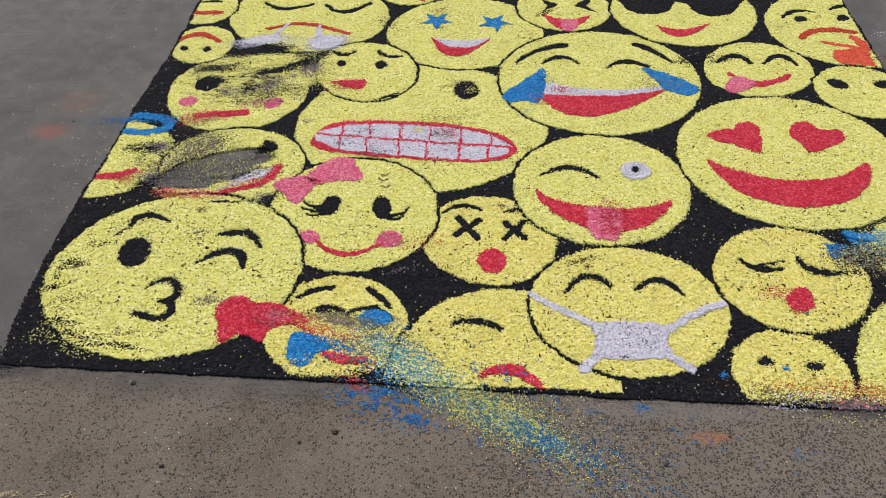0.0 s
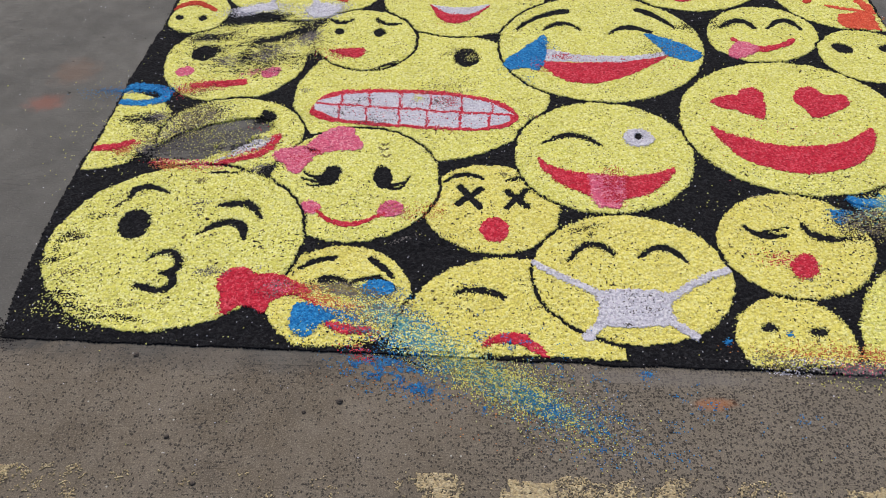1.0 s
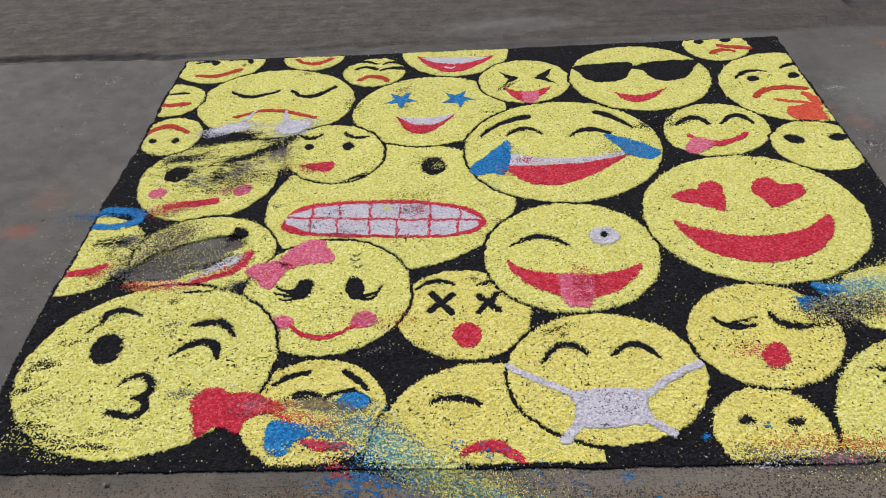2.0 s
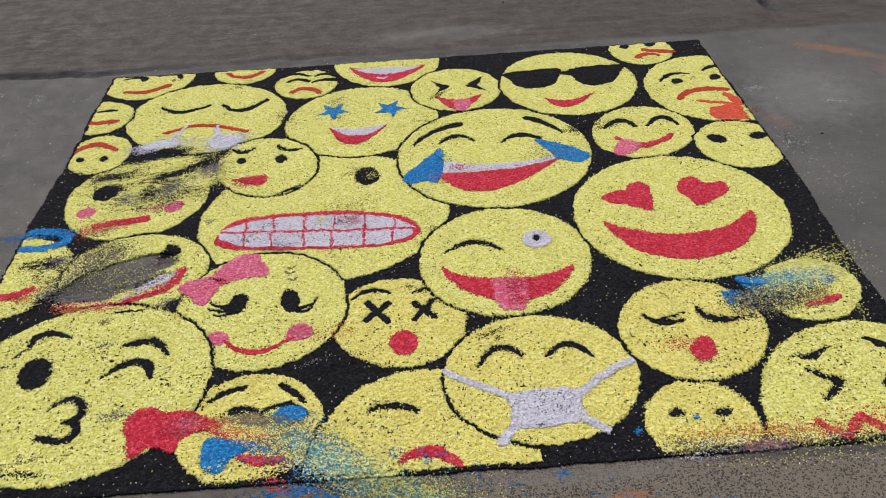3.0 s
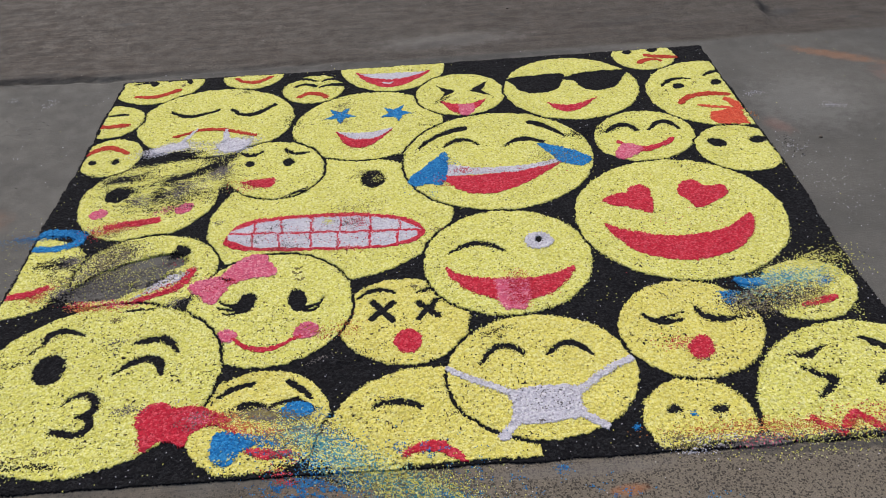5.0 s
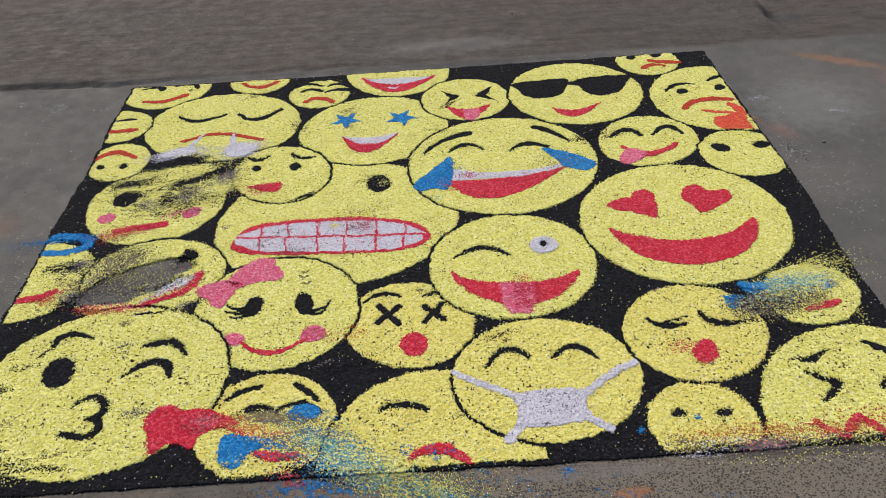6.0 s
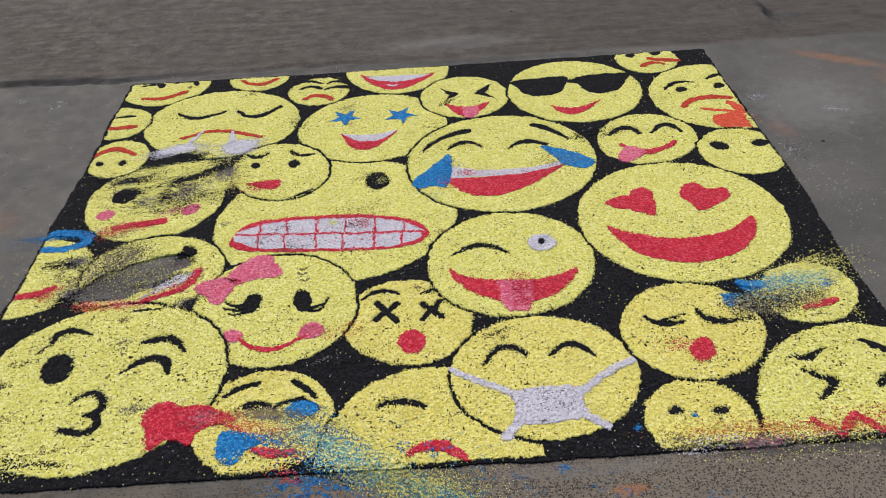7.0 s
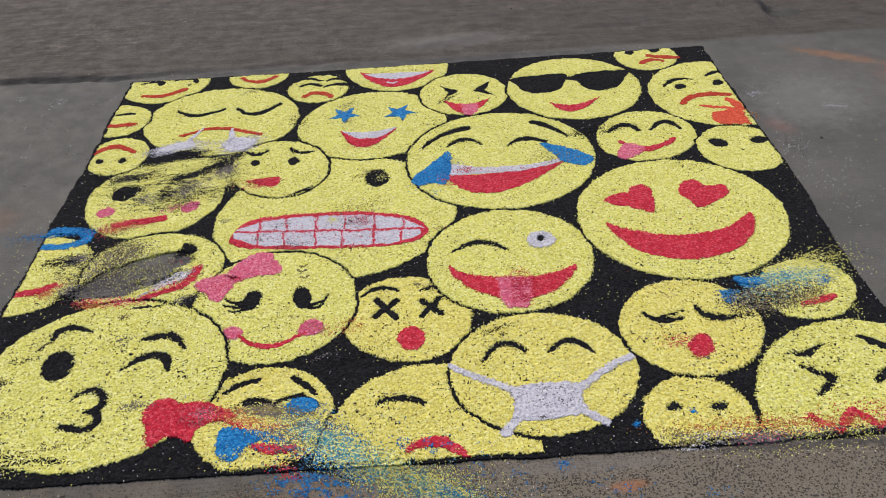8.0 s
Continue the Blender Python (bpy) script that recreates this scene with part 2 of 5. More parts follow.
# ------------------------------------------------------------- ground
def smooth_noise(x, y, size, seed):
    """Value noise from 0 to 1 over arrays of places, with features about size metres wide."""
    table = np.random.RandomState(seed).rand(128, 128)
    u, v = np.asarray(x) / size + 37.3, np.asarray(y) / size + 51.7
    iu, iv = np.floor(u).astype(int), np.floor(v).astype(int)
    fu, fv = u - iu, v - iv
    fu, fv = fu * fu * (3 - 2 * fu), fv * fv * (3 - 2 * fv)
    a, b = table[iu % 128, iv % 128], table[(iu + 1) % 128, iv % 128]
    c, d = table[iu % 128, (iv + 1) % 128], table[(iu + 1) % 128, (iv + 1) % 128]
    return (a * (1 - fu) + b * fu) * (1 - fv) + (c * (1 - fu) + d * fu) * fv


def mesh_from_arrays(name, verts, quads, material, smooth=False):
    me = bpy.data.meshes.new(name)
    me.vertices.add(len(verts))
    me.vertices.foreach_set("co", np.ascontiguousarray(verts, dtype=np.float32).ravel())
    me.loops.add(len(quads) * 4)
    me.loops.foreach_set("vertex_index", np.ascontiguousarray(quads, dtype=np.int32).ravel())
    me.polygons.add(len(quads))
    me.polygons.foreach_set("loop_start", np.arange(0, len(quads) * 4, 4, dtype=np.int32))
    if smooth:
        me.polygons.foreach_set("use_smooth", np.ones(len(quads), dtype=bool))
    me.update(calc_edges=True)
    me.materials.append(material)
    return me


def graded(low, high, step, far):
    """Coordinates: even steps from low to high, then growing ones out to far."""
    mid = list(np.arange(low, high + step / 2, step))
    up, gap = [], step
    while (up[-1] if up else mid[-1]) < far:
        gap *= 1.35
        up.append((up[-1] if up else mid[-1]) + gap)
    down, gap = [], step
    while (down[-1] if down else mid[0]) > -far:
        gap *= 1.35
        down.append((down[-1] if down else mid[0]) - gap)
    return np.array(down[::-1] + mid + up)


def build_ground():
    xs, ys = graded(-1.1, 3.8, 0.0125, 90.0), graded(-0.9, 3.7, 0.0125, 90.0)
    gx, gy = np.meshgrid(xs, ys)
    z = -0.0010 * smooth_noise(gx, gy, 0.16, 5) - 0.0006 * smooth_noise(gx, gy, 0.035, 6)
    # the old strip stands a ragged lip higher than the slab on the left
    ragged = 0.030 * (smooth_noise(gx, gy, 0.09, 8) - 0.5) + 0.012 * (smooth_noise(gx, gy, 0.025, 9) - 0.5)
    edge = np.interp(gx, (-0.45, -0.075, 0.35, 0.87, 1.6), (2.178, 2.136, 2.174, 2.183, 2.161)) + ragged
    fade = np.interp(gx, (-0.10, 0.05, 0.90, 1.40), (1.0, 0.45, 0.35, 0.0))
    lip = np.clip((gy - edge) / 0.014, 0, 1) * fade * np.exp(-np.clip(gy - 2.2, 0, 9) / 0.9)
    z += 0.012 * lip
    groove = np.exp(-(((gy - edge + 0.008) / 0.009) ** 2)) * fade
    z -= 0.012 * groove
    # the broken edge further back on the right
    side = 2.955 + 0.05 * (gy - 2.4) + 0.06 * (smooth_noise(gx, gy, 0.08, 12) - 0.5)
    step = np.clip((side - gx) / 0.02, 0, 1) * np.clip((gy - 2.20) / 0.15, 0, 1) * np.clip((gx - 2.2) / 0.8, 0, 1) ** 2
    z += 0.016 * step
    verts = np.stack([gx.ravel(), gy.ravel(), z.ravel()], 1)
    w = len(xs)
    i, j = np.meshgrid(np.arange(len(ys) - 1), np.arange(w - 1), indexing="ij")
    a = (i * w + j).ravel()
    quads = np.stack([a, a + 1, a + w + 1, a + w], 1)
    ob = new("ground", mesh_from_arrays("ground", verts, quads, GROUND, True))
    tagged(ob, "dusty grey-brown asphalt and concrete ground with stains", "ground", kind="structure")


build_ground()

# ------------------------------------------------------------- the powder drawing
# The drawing is laid out in small cells of powder; each cell belongs to one piece of one colour.
CELL, X0, Y0, NX, NY = 0.0025, -0.50, -0.50, 1460, 1066
RNG = np.random.RandomState(11)
CX, CY = np.meshgrid(X0 + CELL * (np.arange(NX) + 0.5), Y0 + CELL * (np.arange(NY) + 0.5))
# hand-laid edges wander a little and are grainy
FUZZ = (0.0010 + 0.0030 * np.clip(smooth_noise(CX, CY, 0.13, 25) - 0.25, 0, 1) * np.exp(0.55 * RNG.randn(NY, NX))) * np.clip(1.15 - 0.30 * CY, 0.5, 1.15)
WX = CX + 0.006 * (smooth_noise(CX, CY, 0.035, 21) - 0.5) + 0.006 * (smooth_noise(CX, CY, 0.011, 22) - 0.5) + FUZZ * RNG.randn(NY, NX)
WY = CY + 0.006 * (smooth_noise(CX, CY, 0.035, 23) - 0.5) + 0.006 * (smooth_noise(CX, CY, 0.011, 24) - 0.5) + FUZZ * RNG.randn(NY, NX)
owner = np.full((NY, NX), -1, dtype=np.int32)
pieces = []
BED_H, FACE_H, MARK_H, GRAIN_H = 0.0030, 0.0052, 0.0062, 0.0072


def piece(name, material, height, parent, label="", is_face=False):
    pieces.append(dict(name=name, material=material, height=height, parent=parent, label=label, is_face=is_face))
    return len(pieces) - 1


def window(points, margin=0.02):
    """The block of cells round some points, as slices."""
    p = np.array(points)
    (xa, ya), (xb, yb) = p.min(0) - margin, p.max(0) + margin
    ia, ib = int((ya - Y0) / CELL), int((yb - Y0) / CELL) + 1
    ja, jb = int((xa - X0) / CELL), int((xb - X0) / CELL) + 1
    return slice(max(ia, 0), min(max(ib, 0), NY)), slice(max(ja, 0), min(max(jb, 0), NX))


def inside(points, x, y):
    """Which places lie inside a closed outline."""
    hit = np.zeros(x.shape, dtype=bool)
    px, py = points[-1]
    for qx, qy in points:
        if py != qy:
            cross = (y < py) != (y < qy)
            hit ^= cross & (x < (qx - px) * (y - py) / (qy - py) + px)
        px, py = qx, qy
    return hit


def curve(points, steps=10, closed=False):
    """A smooth curve through a few points."""
    p = [np.array(q, float) for q in points]
    n = len(p)
    if n < 3:
        return p
    out = []
    for k in range(n if closed else n - 1):
        a = p[(k - 1) % n] if closed or k else 2 * p[0] - p[1]
        b, c = p[k], p[(k + 1) % n]
        d = p[(k + 2) % n] if closed or k + 2 < n else 2 * p[-1] - p[-2]
        for s in range(steps):
            t = s / steps
            out.append(0.5 * (2 * b + (c - a) * t + (2 * a - 5 * b + 4 * c - d) * t * t + (3 * b - a - 3 * c + d) * t**3))
    if not closed:
        out.append(p[-1])
    return out


LEFT_EDGE = [(-0.004, 2.096), (-0.016, 1.80), (-0.014, 1.40), (-0.024, 1.25), (-0.034, 1.05), (-0.034, 0.80), (-0.046, 0.58), (-0.044, 0.40), (-0.036, 0.20)]
RIGHT_EDGE = [(2.492, 0.30), (2.484, 0.50), (2.496, 0.75), (2.518, 1.0), (2.520, 1.3)]
BORDER = [(-0.012, -0.006), (0.8, -0.023), (1.46, -0.040), (2.508, -0.054), *RIGHT_EDGE, (2.528, 2.096), (1.6, 2.090), (0.8, 2.086), *LEFT_EDGE]
EX, EY = CX + 0.010 * (smooth_noise(CX, CY, 0.045, 26) - 0.5) + 0.0020 * RNG.randn(NY, NX), CY + 0.007 * (smooth_noise(CX, CY, 0.06, 27) - 0.5) + 0.0012 * RNG.randn(NY, NX)
BED_AREA = inside(BORDER, EX, EY)
FACE_AREA = inside([(0.008, 0.006), (0.8, -0.010), (1.46, -0.028), (2.500, -0.040), *[(x - 0.008, y) for x, y in RIGHT_EDGE], (2.520, 2.088), (1.6, 2.082), (0.8, 2.078)] + [(x + 0.010, min(y, 2.088)) for x, y in LEFT_EDGE], WX, WY)

bed_thing = new("powder_bed")
tagged(bed_thing, "black powder bed of the drawing, laid on asphalt", "powder bed", kind="structure")
BED = piece("black_ground", BLACK, BED_H, bed_thing)
owner[BED_AREA] = BED
faces = []
HOSTS = {}


def face(label, cx, cy, rx, ry, turn, cut=None, tone=None):
    """A round face with its own thin dark outline where it lies against another."""
    thing = new("emoji_face")
    thing.location = (cx, cy, 0)
    tagged(thing, label, "powder drawing", "faces of the drawing")
    rows, cols = window([(cx - rx - ry, cy - rx - ry), (cx + rx + ry, cy + rx + ry)])
    c, s = math.cos(radians(turn)), math.sin(radians(turn))
    x, y = WX[rows, cols] - cx, WY[rows, cols] - cy
    u, v = c * x + s * y, -s * x + c * y
    block, area = owner[rows, cols], FACE_AREA[rows, cols].copy()
    if cut is not None:
        area &= WX[rows, cols] < cut
    taken = np.isin(block, [k for k, p in enumerate(pieces) if k != BED])
    rim = (np.hypot(u / (rx + 0.0105), v / (ry + 0.0105)) < 1) & taken & area
    host = np.array([HOSTS.setdefault(p["parent"], len(HOSTS)) for p in pieces])[block]
    for other in np.unique(host[rim]):
        # one line for each neighbour that it is drawn against
        block[rim & (host == other)] = piece("outline", BLACK, BED_H, thing, "thin black powder outline")
    block[(np.hypot(u / rx, v / ry) < 1) & area] = piece("face_disc", tone or YELLOW, FACE_H, thing, is_face=True)
    faces.append(thing)


# what belongs to a larger mark of the same face
SUB_PARTS = {"tooth": "mouth", "teeth": "mouth", "tongue": "mouth", "tongue_mark": "mouth", "pupil": "eye", "bow_knot": "bow", "mask_strap": "mask", "eyelash": "eye"}


def mark(name, material, rows, cols, mask):
    k = piece(name, material, BED_H + 0.001 if material is BLACK else MARK_H, faces[-1])
    whole = SUB_PARTS.get(name)
    for earlier in range(k - 1, -1, -1):
        if whole and pieces[earlier]["parent"] is faces[-1] and pieces[earlier]["name"] == whole:
            pieces[k]["under"] = earlier
            break
    owner[rows, cols][mask & FACE_AREA[rows, cols]] = k


def blob(name, material, *points):
    """A rounded patch through a few points."""
    rows, cols = window(points)
    mark(name, material, rows, cols, inside(curve(points, 8, True), WX[rows, cols], WY[rows, cols]))


def patch(name, material, *corners):
    """A patch with straight sides."""
    rows, cols = window(corners)
    mark(name, material, rows, cols, inside(corners, WX[rows, cols], WY[rows, cols]))


def spot(name, material, centre, a, b):
    """An oval round a centre, given its two half axes."""
    reach = abs(a[0]) + abs(a[1]) + abs(b[0]) + abs(b[1])
    rows, cols = window([(centre[0] - reach, centre[1] - reach), (centre[0] + reach, centre[1] + reach)])
    x, y = WX[rows, cols] - centre[0], WY[rows, cols] - centre[1]
    det = a[0] * b[1] - a[1] * b[0]
    mark(name, material, rows, cols, ((x * b[1] - y * b[0]) / det) ** 2 + ((y * a[0] - x * a[1]) / det) ** 2 < 1)


def stroke(name, material, widths, *points):
    """A drawn line through a few points; widths in millimetres along it."""
    if len(points) == 3:
        p, q, r = (np.array(v) for v in points)
        line = [(1 - t) ** 2 * p + 2 * t * (1 - t) * (2 * q - (p + r) / 2) + t * t * r for t in np.linspace(0, 1, 15)]
    else:
        line = curve(points, 8)
    wide = np.interp(np.linspace(0, 1, len(line)), np.linspace(0, 1, len(widths)), widths) * 0.0005
    rows, cols = window(points)
    x, y = WX[rows, cols], WY[rows, cols]
    mask = np.zeros(x.shape, dtype=bool)
    for (ax, ay), (bx, by), wa, wb in zip(line, line[1:], wide, wide[1:]):
        dx, dy = bx - ax, by - ay
        t = np.clip(((x - ax) * dx + (y - ay) * dy) / (dx * dx + dy * dy + 1e-12), 0, 1)
        mask |= np.hypot(x - ax - t * dx, y - ay - t * dy) < wa + (wb - wa) * t
    mark(name, material, rows, cols, mask)


def crescent(name, material, left, right, top, bottom):
    """A mouth between two bows that meet at its corners."""
    ends = []
    for mid in (top, bottom):
        pull = 2 * np.array(mid) - (np.array(left) + right) / 2
        ends.append([(1 - t) ** 2 * np.array(left) + 2 * t * (1 - t) * pull + t * t * np.array(right) for t in np.linspace(0, 1, 17)])
    rows, cols = window(ends[0] + ends[1])
    mark(name, material, rows, cols, inside(ends[0] + ends[1][::-1], WX[rows, cols], WY[rows, cols]))


def star(name, material, centre, radius, turn):
    points = []
    for k in range(10):
        r, a = radius * (1.0 if k % 2 == 0 else 0.40), radians(turn + 36 * k)
        points.append((centre[0] + r * math.cos(a), centre[1] + r * math.sin(a)))
    patch(name, material, *points)


face("square-toothed grimacing yellow face drawn in coloured powder", 0.931, 1.004, 0.406, 0.348, 6)
spot("eye", BLACK, (1.068, 1.201), (0.044, 0.002), (-0.000, -0.057))
spot("eye", BLACK, (0.804, 1.155), (0.033, 0.017), (0.006, -0.025))
blob("mouth", RED, (0.589, 0.902), (0.637, 0.988), (0.786, 1.012), (1.014, 1.002), (1.165, 0.959), (1.232, 0.895), (1.216, 0.836), (1.124, 0.806), (0.873, 0.817), (0.655, 0.844), (0.601, 0.871))
patch("tooth", WHITE, (0.603, 0.938), (0.681, 0.932), (0.676, 0.980), (0.602, 0.944))
patch("tooth", WHITE, (0.595, 0.928), (0.673, 0.922), (0.681, 0.855), (0.599, 0.899))
patch("tooth", WHITE, (0.689, 0.931), (0.767, 0.925), (0.761, 0.994), (0.683, 0.982))
patch("tooth", WHITE, (0.680, 0.921), (0.758, 0.915), (0.765, 0.845), (0.688, 0.853))
patch("tooth", WHITE, (0.774, 0.924), (0.867, 0.917), (0.863, 0.992), (0.768, 0.994))
patch("tooth", WHITE, (0.766, 0.914), (0.864, 0.906), (0.868, 0.830), (0.772, 0.844))
patch("tooth", WHITE, (0.875, 0.916), (0.960, 0.909), (0.958, 0.987), (0.871, 0.992))
patch("tooth", WHITE, (0.872, 0.906), (0.951, 0.899), (0.953, 0.823), (0.876, 0.829))
patch("tooth", WHITE, (0.967, 0.908), (1.056, 0.901), (1.056, 0.976), (0.965, 0.987))
patch("tooth", WHITE, (0.958, 0.898), (1.052, 0.891), (1.052, 0.818), (0.961, 0.823))
patch("tooth", WHITE, (1.063, 0.901), (1.148, 0.894), (1.150, 0.947), (1.064, 0.975))
patch("tooth", WHITE, (1.060, 0.890), (1.143, 0.883), (1.141, 0.822), (1.060, 0.818))
patch("tooth", WHITE, (1.156, 0.893), (1.222, 0.888), (1.222, 0.892), (1.157, 0.944))
patch("tooth", WHITE, (1.150, 0.883), (1.210, 0.878), (1.209, 0.850), (1.148, 0.823))
face("smudged yellow face with pink cheeks and red lips in powder", 0.292, 1.177, 0.239, 0.239, 0)
spot("eye", BLACK, (0.177, 1.209), (0.042, 0.016), (0.014, -0.043))
spot("cheek", PINK, (0.138, 1.101), (0.028, 0.010), (0.009, -0.027))
spot("cheek", PINK, (0.427, 1.097), (0.028, 0.017), (0.009, -0.027))
stroke("mouth", RED, (19, 36, 33), (0.190, 1.021), (0.258, 1.029), (0.342, 1.042))
stroke("eyebrow", BLACK, (8, 15, 8), (0.131, 1.301), (0.180, 1.317), (0.235, 1.325))
stroke("eyebrow", BLACK, (8, 15, 10), (0.326, 1.288), (0.382, 1.314), (0.439, 1.345))
face("yellow powder face with blue halo and thin red mouth", -0.016, 0.789, 0.189, 0.189, 0)
stroke("halo", BLUE, (28, 33, 38), (-0.050, 0.984), (-0.003, 1.009), (0.074, 1.003), (0.114, 0.977))
stroke("halo", BLUE, (28, 33, 28), (-0.016, 0.923), (0.056, 0.923), (0.109, 0.944), (0.115, 0.974))
stroke("mouth", RED, (29, 26, 18), (-0.025, 0.696), (0.031, 0.705), (0.082, 0.733))
face("rubbed-out yellow powder face with a grey bare mouth", 0.368, 0.765, 0.218, 0.189, -1)
spot("eye", BLACK, (0.463, 0.866), (0.027, -0.000), (0.007, -0.030))
stroke("teeth", WHITE, (5, 20, 20), (0.351, 0.645), (0.417, 0.692), (0.472, 0.717), (0.508, 0.759))
stroke("mouth", RED, (13, 22, 26, 28), (0.193, 0.642), (0.323, 0.621), (0.423, 0.660), (0.482, 0.690), (0.509, 0.762))
face("yellow powder face with crossed-out eyes and round red mouth", 1.152, 0.473, 0.187, 0.173, -24, tone=GOLDEN)
stroke("eyebrow", BLACK, (8, 23, 13), (1.024, 0.573), (1.066, 0.601), (1.128, 0.589))
stroke("eyebrow", BLACK, (8, 25, 25), (1.195, 0.582), (1.238, 0.595), (1.272, 0.599))
stroke("eye", BLACK, (21, 23, 21), (1.064, 0.551), (1.094, 0.512), (1.122, 0.473))
stroke("eye", BLACK, (21, 23, 21), (1.124, 0.545), (1.094, 0.512), (1.061, 0.484))
stroke("eye", BLACK, (21, 23, 21), (1.198, 0.537), (1.224, 0.507), (1.250, 0.478))
stroke("eye", BLACK, (21, 23, 21), (1.251, 0.541), (1.224, 0.507), (1.198, 0.472))
spot("mouth", RED, (1.161, 0.385), (0.039, -0.004), (-0.002, -0.045))
face("yellow powder face with pink hair bow, lashes and blush", 0.765, 0.570, 0.241, 0.241, 0)
blob("bow", PINK, (0.516, 0.685), (0.534, 0.708), (0.596, 0.722), (0.630, 0.705), (0.632, 0.656), (0.615, 0.625), (0.599, 0.596), (0.571, 0.608), (0.555, 0.638), (0.528, 0.654))
blob("bow", PINK, (0.604, 0.717), (0.629, 0.757), (0.658, 0.799), (0.699, 0.816), (0.739, 0.805), (0.746, 0.772), (0.772, 0.738), (0.769, 0.710), (0.730, 0.702), (0.671, 0.697), (0.636, 0.681))
spot("bow_knot", BLACK, (0.629, 0.700), (0.010, 0.002), (0.001, -0.011))
blob("eye", BLACK, (0.662, 0.582), (0.681, 0.630), (0.714, 0.634), (0.723, 0.588), (0.707, 0.553), (0.674, 0.551))
stroke("eyelash", BLACK, (6, 14, 18), (0.616, 0.611), (0.646, 0.585), (0.678, 0.585))
stroke("eyelash", BLACK, (6, 13, 16), (0.614, 0.584), (0.648, 0.566), (0.689, 0.566))
stroke("eyelash", BLACK, (5, 10, 12), (0.630, 0.556), (0.655, 0.548), (0.690, 0.554))
spot("eye", BLACK, (0.847, 0.587), (0.028, -0.003), (0.004, -0.052))
stroke("eyelash", BLACK, (16, 13, 6), (0.864, 0.557), (0.899, 0.561), (0.922, 0.594))
stroke("eyelash", BLACK, (15, 14, 8), (0.860, 0.546), (0.888, 0.538), (0.908, 0.555))
stroke("forehead_mark", GREY, (4, 6, 4), (0.821, 0.741), (0.837, 0.734), (0.851, 0.740))
stroke("forehead_mark", GREY, (4, 6, 4), (0.824, 0.719), (0.839, 0.712), (0.852, 0.718))
stroke("forehead_mark", GREY, (4, 6, 4), (0.832, 0.683), (0.844, 0.679), (0.856, 0.686))
spot("cheek", PINK, (0.657, 0.458), (0.029, -0.001), (0.003, -0.025))
spot("cheek", PINK, (0.878, 0.459), (0.035, 0.006), (0.004, -0.032))
stroke("mouth", RED, (10, 18, 12), (0.675, 0.445), (0.756, 0.396), (0.862, 0.436))
face("yellow powder face half covered by a spilled blue and red smear", 0.778, 0.142, 0.177, 0.173, 0, tone=GOLDEN)
stroke("eyebrow", BLACK, (12, 20, 14), (0.664, 0.230), (0.704, 0.259), (0.754, 0.272))
stroke("eyebrow", BLACK, (18, 23, 12), (0.844, 0.269), (0.875, 0.246), (0.907, 0.212))
stroke("eye", BLACK, (12, 20, 16), (0.719, 0.196), (0.762, 0.203), (0.801, 0.170))
stroke("eye", BLACK, (14, 23, 12), (0.807, 0.188), (0.863, 0.203), (0.916, 0.166))
spot("eye", BLUE, (0.870, 0.170), (0.042, 0.001), (0.001, -0.029))
blob("eye", BLUE, (0.673, 0.046), (0.674, 0.114), (0.730, 0.112), (0.778, 0.078), (0.744, 0.056), (0.725, 0.021), (0.694, 0.021))
stroke("mouth", RED, (16, 27, 14), (0.765, 0.054), (0.807, 0.041), (0.862, 0.039))
face("sad yellow powder face with a red downturned mouth, cut square", 1.197, 0.017, 0.267, 0.267, 0, cut=1.462, tone=GOLDEN)
stroke("eye", BLACK, (10, 23, 21), (1.060, 0.154), (1.111, 0.175), (1.182, 0.151))
stroke("mouth", RED, (16, 40, 16), (1.139, 0.007), (1.212, 0.026), (1.283, -0.028))
face("smeared yellow powder face with small red mouth at the border", 2.315, 0.471, 0.146, 0.122, 31)
stroke("eyebrow", BLUE, (28, 32, 26), (2.137, 0.525), (2.180, 0.515), (2.217, 0.514))
stroke("mouth", RED, (17, 31, 23), (2.278, 0.409), (2.322, 0.416), (2.370, 0.430))
face("large yellow powder face with squeezed eyes and zigzag red mouth", 2.337, 0.005, 0.326, 0.326, 0)
stroke("eyebrow", BLACK, (8, 26, 10), (2.168, 0.228), (2.207, 0.218), (2.260, 0.250))
stroke("eye", BLACK, (10, 20, 27), (2.170, 0.179), (2.203, 0.152), (2.233, 0.128))
stroke("eye", BLACK, (27, 23, 16), (2.238, 0.131), (2.210, 0.103), (2.179, 0.077))
stroke("eyebrow", BLACK, (16, 28, 24), (2.365, 0.267), (2.393, 0.245), (2.426, 0.218))
stroke("eye", BLACK, (20, 31, 23), (2.343, 0.111), (2.381, 0.130), (2.415, 0.139))
stroke("mouth", RED, (18, 20, 20), (2.125, 0.017), (2.154, -0.012), (2.180, -0.036))
stroke("mouth", RED, (20, 21, 20), (2.180, -0.036), (2.210, -0.003), (2.237, 0.024))
stroke("mouth", RED, (20, 23, 23), (2.237, 0.024), (2.260, -0.008), (2.278, -0.034))
stroke("mouth", RED, (23, 23, 23), (2.278, -0.034), (2.311, -0.018), (2.346, -0.004))
face("small yellow powder face with two black eyes and no mouth", 1.861, 0.040, 0.135, 0.135, 0, tone=GOLDEN)
spot("eye", BLACK, (1.807, 0.077), (0.018, -0.002), (-0.005, -0.016))
spot("eye", BLACK, (1.917, 0.066), (0.021, -0.002), (-0.006, -0.017))
face("smirking yellow powder face cut by the border corner", 0.149, 2.071, 0.192, 0.192, 0)
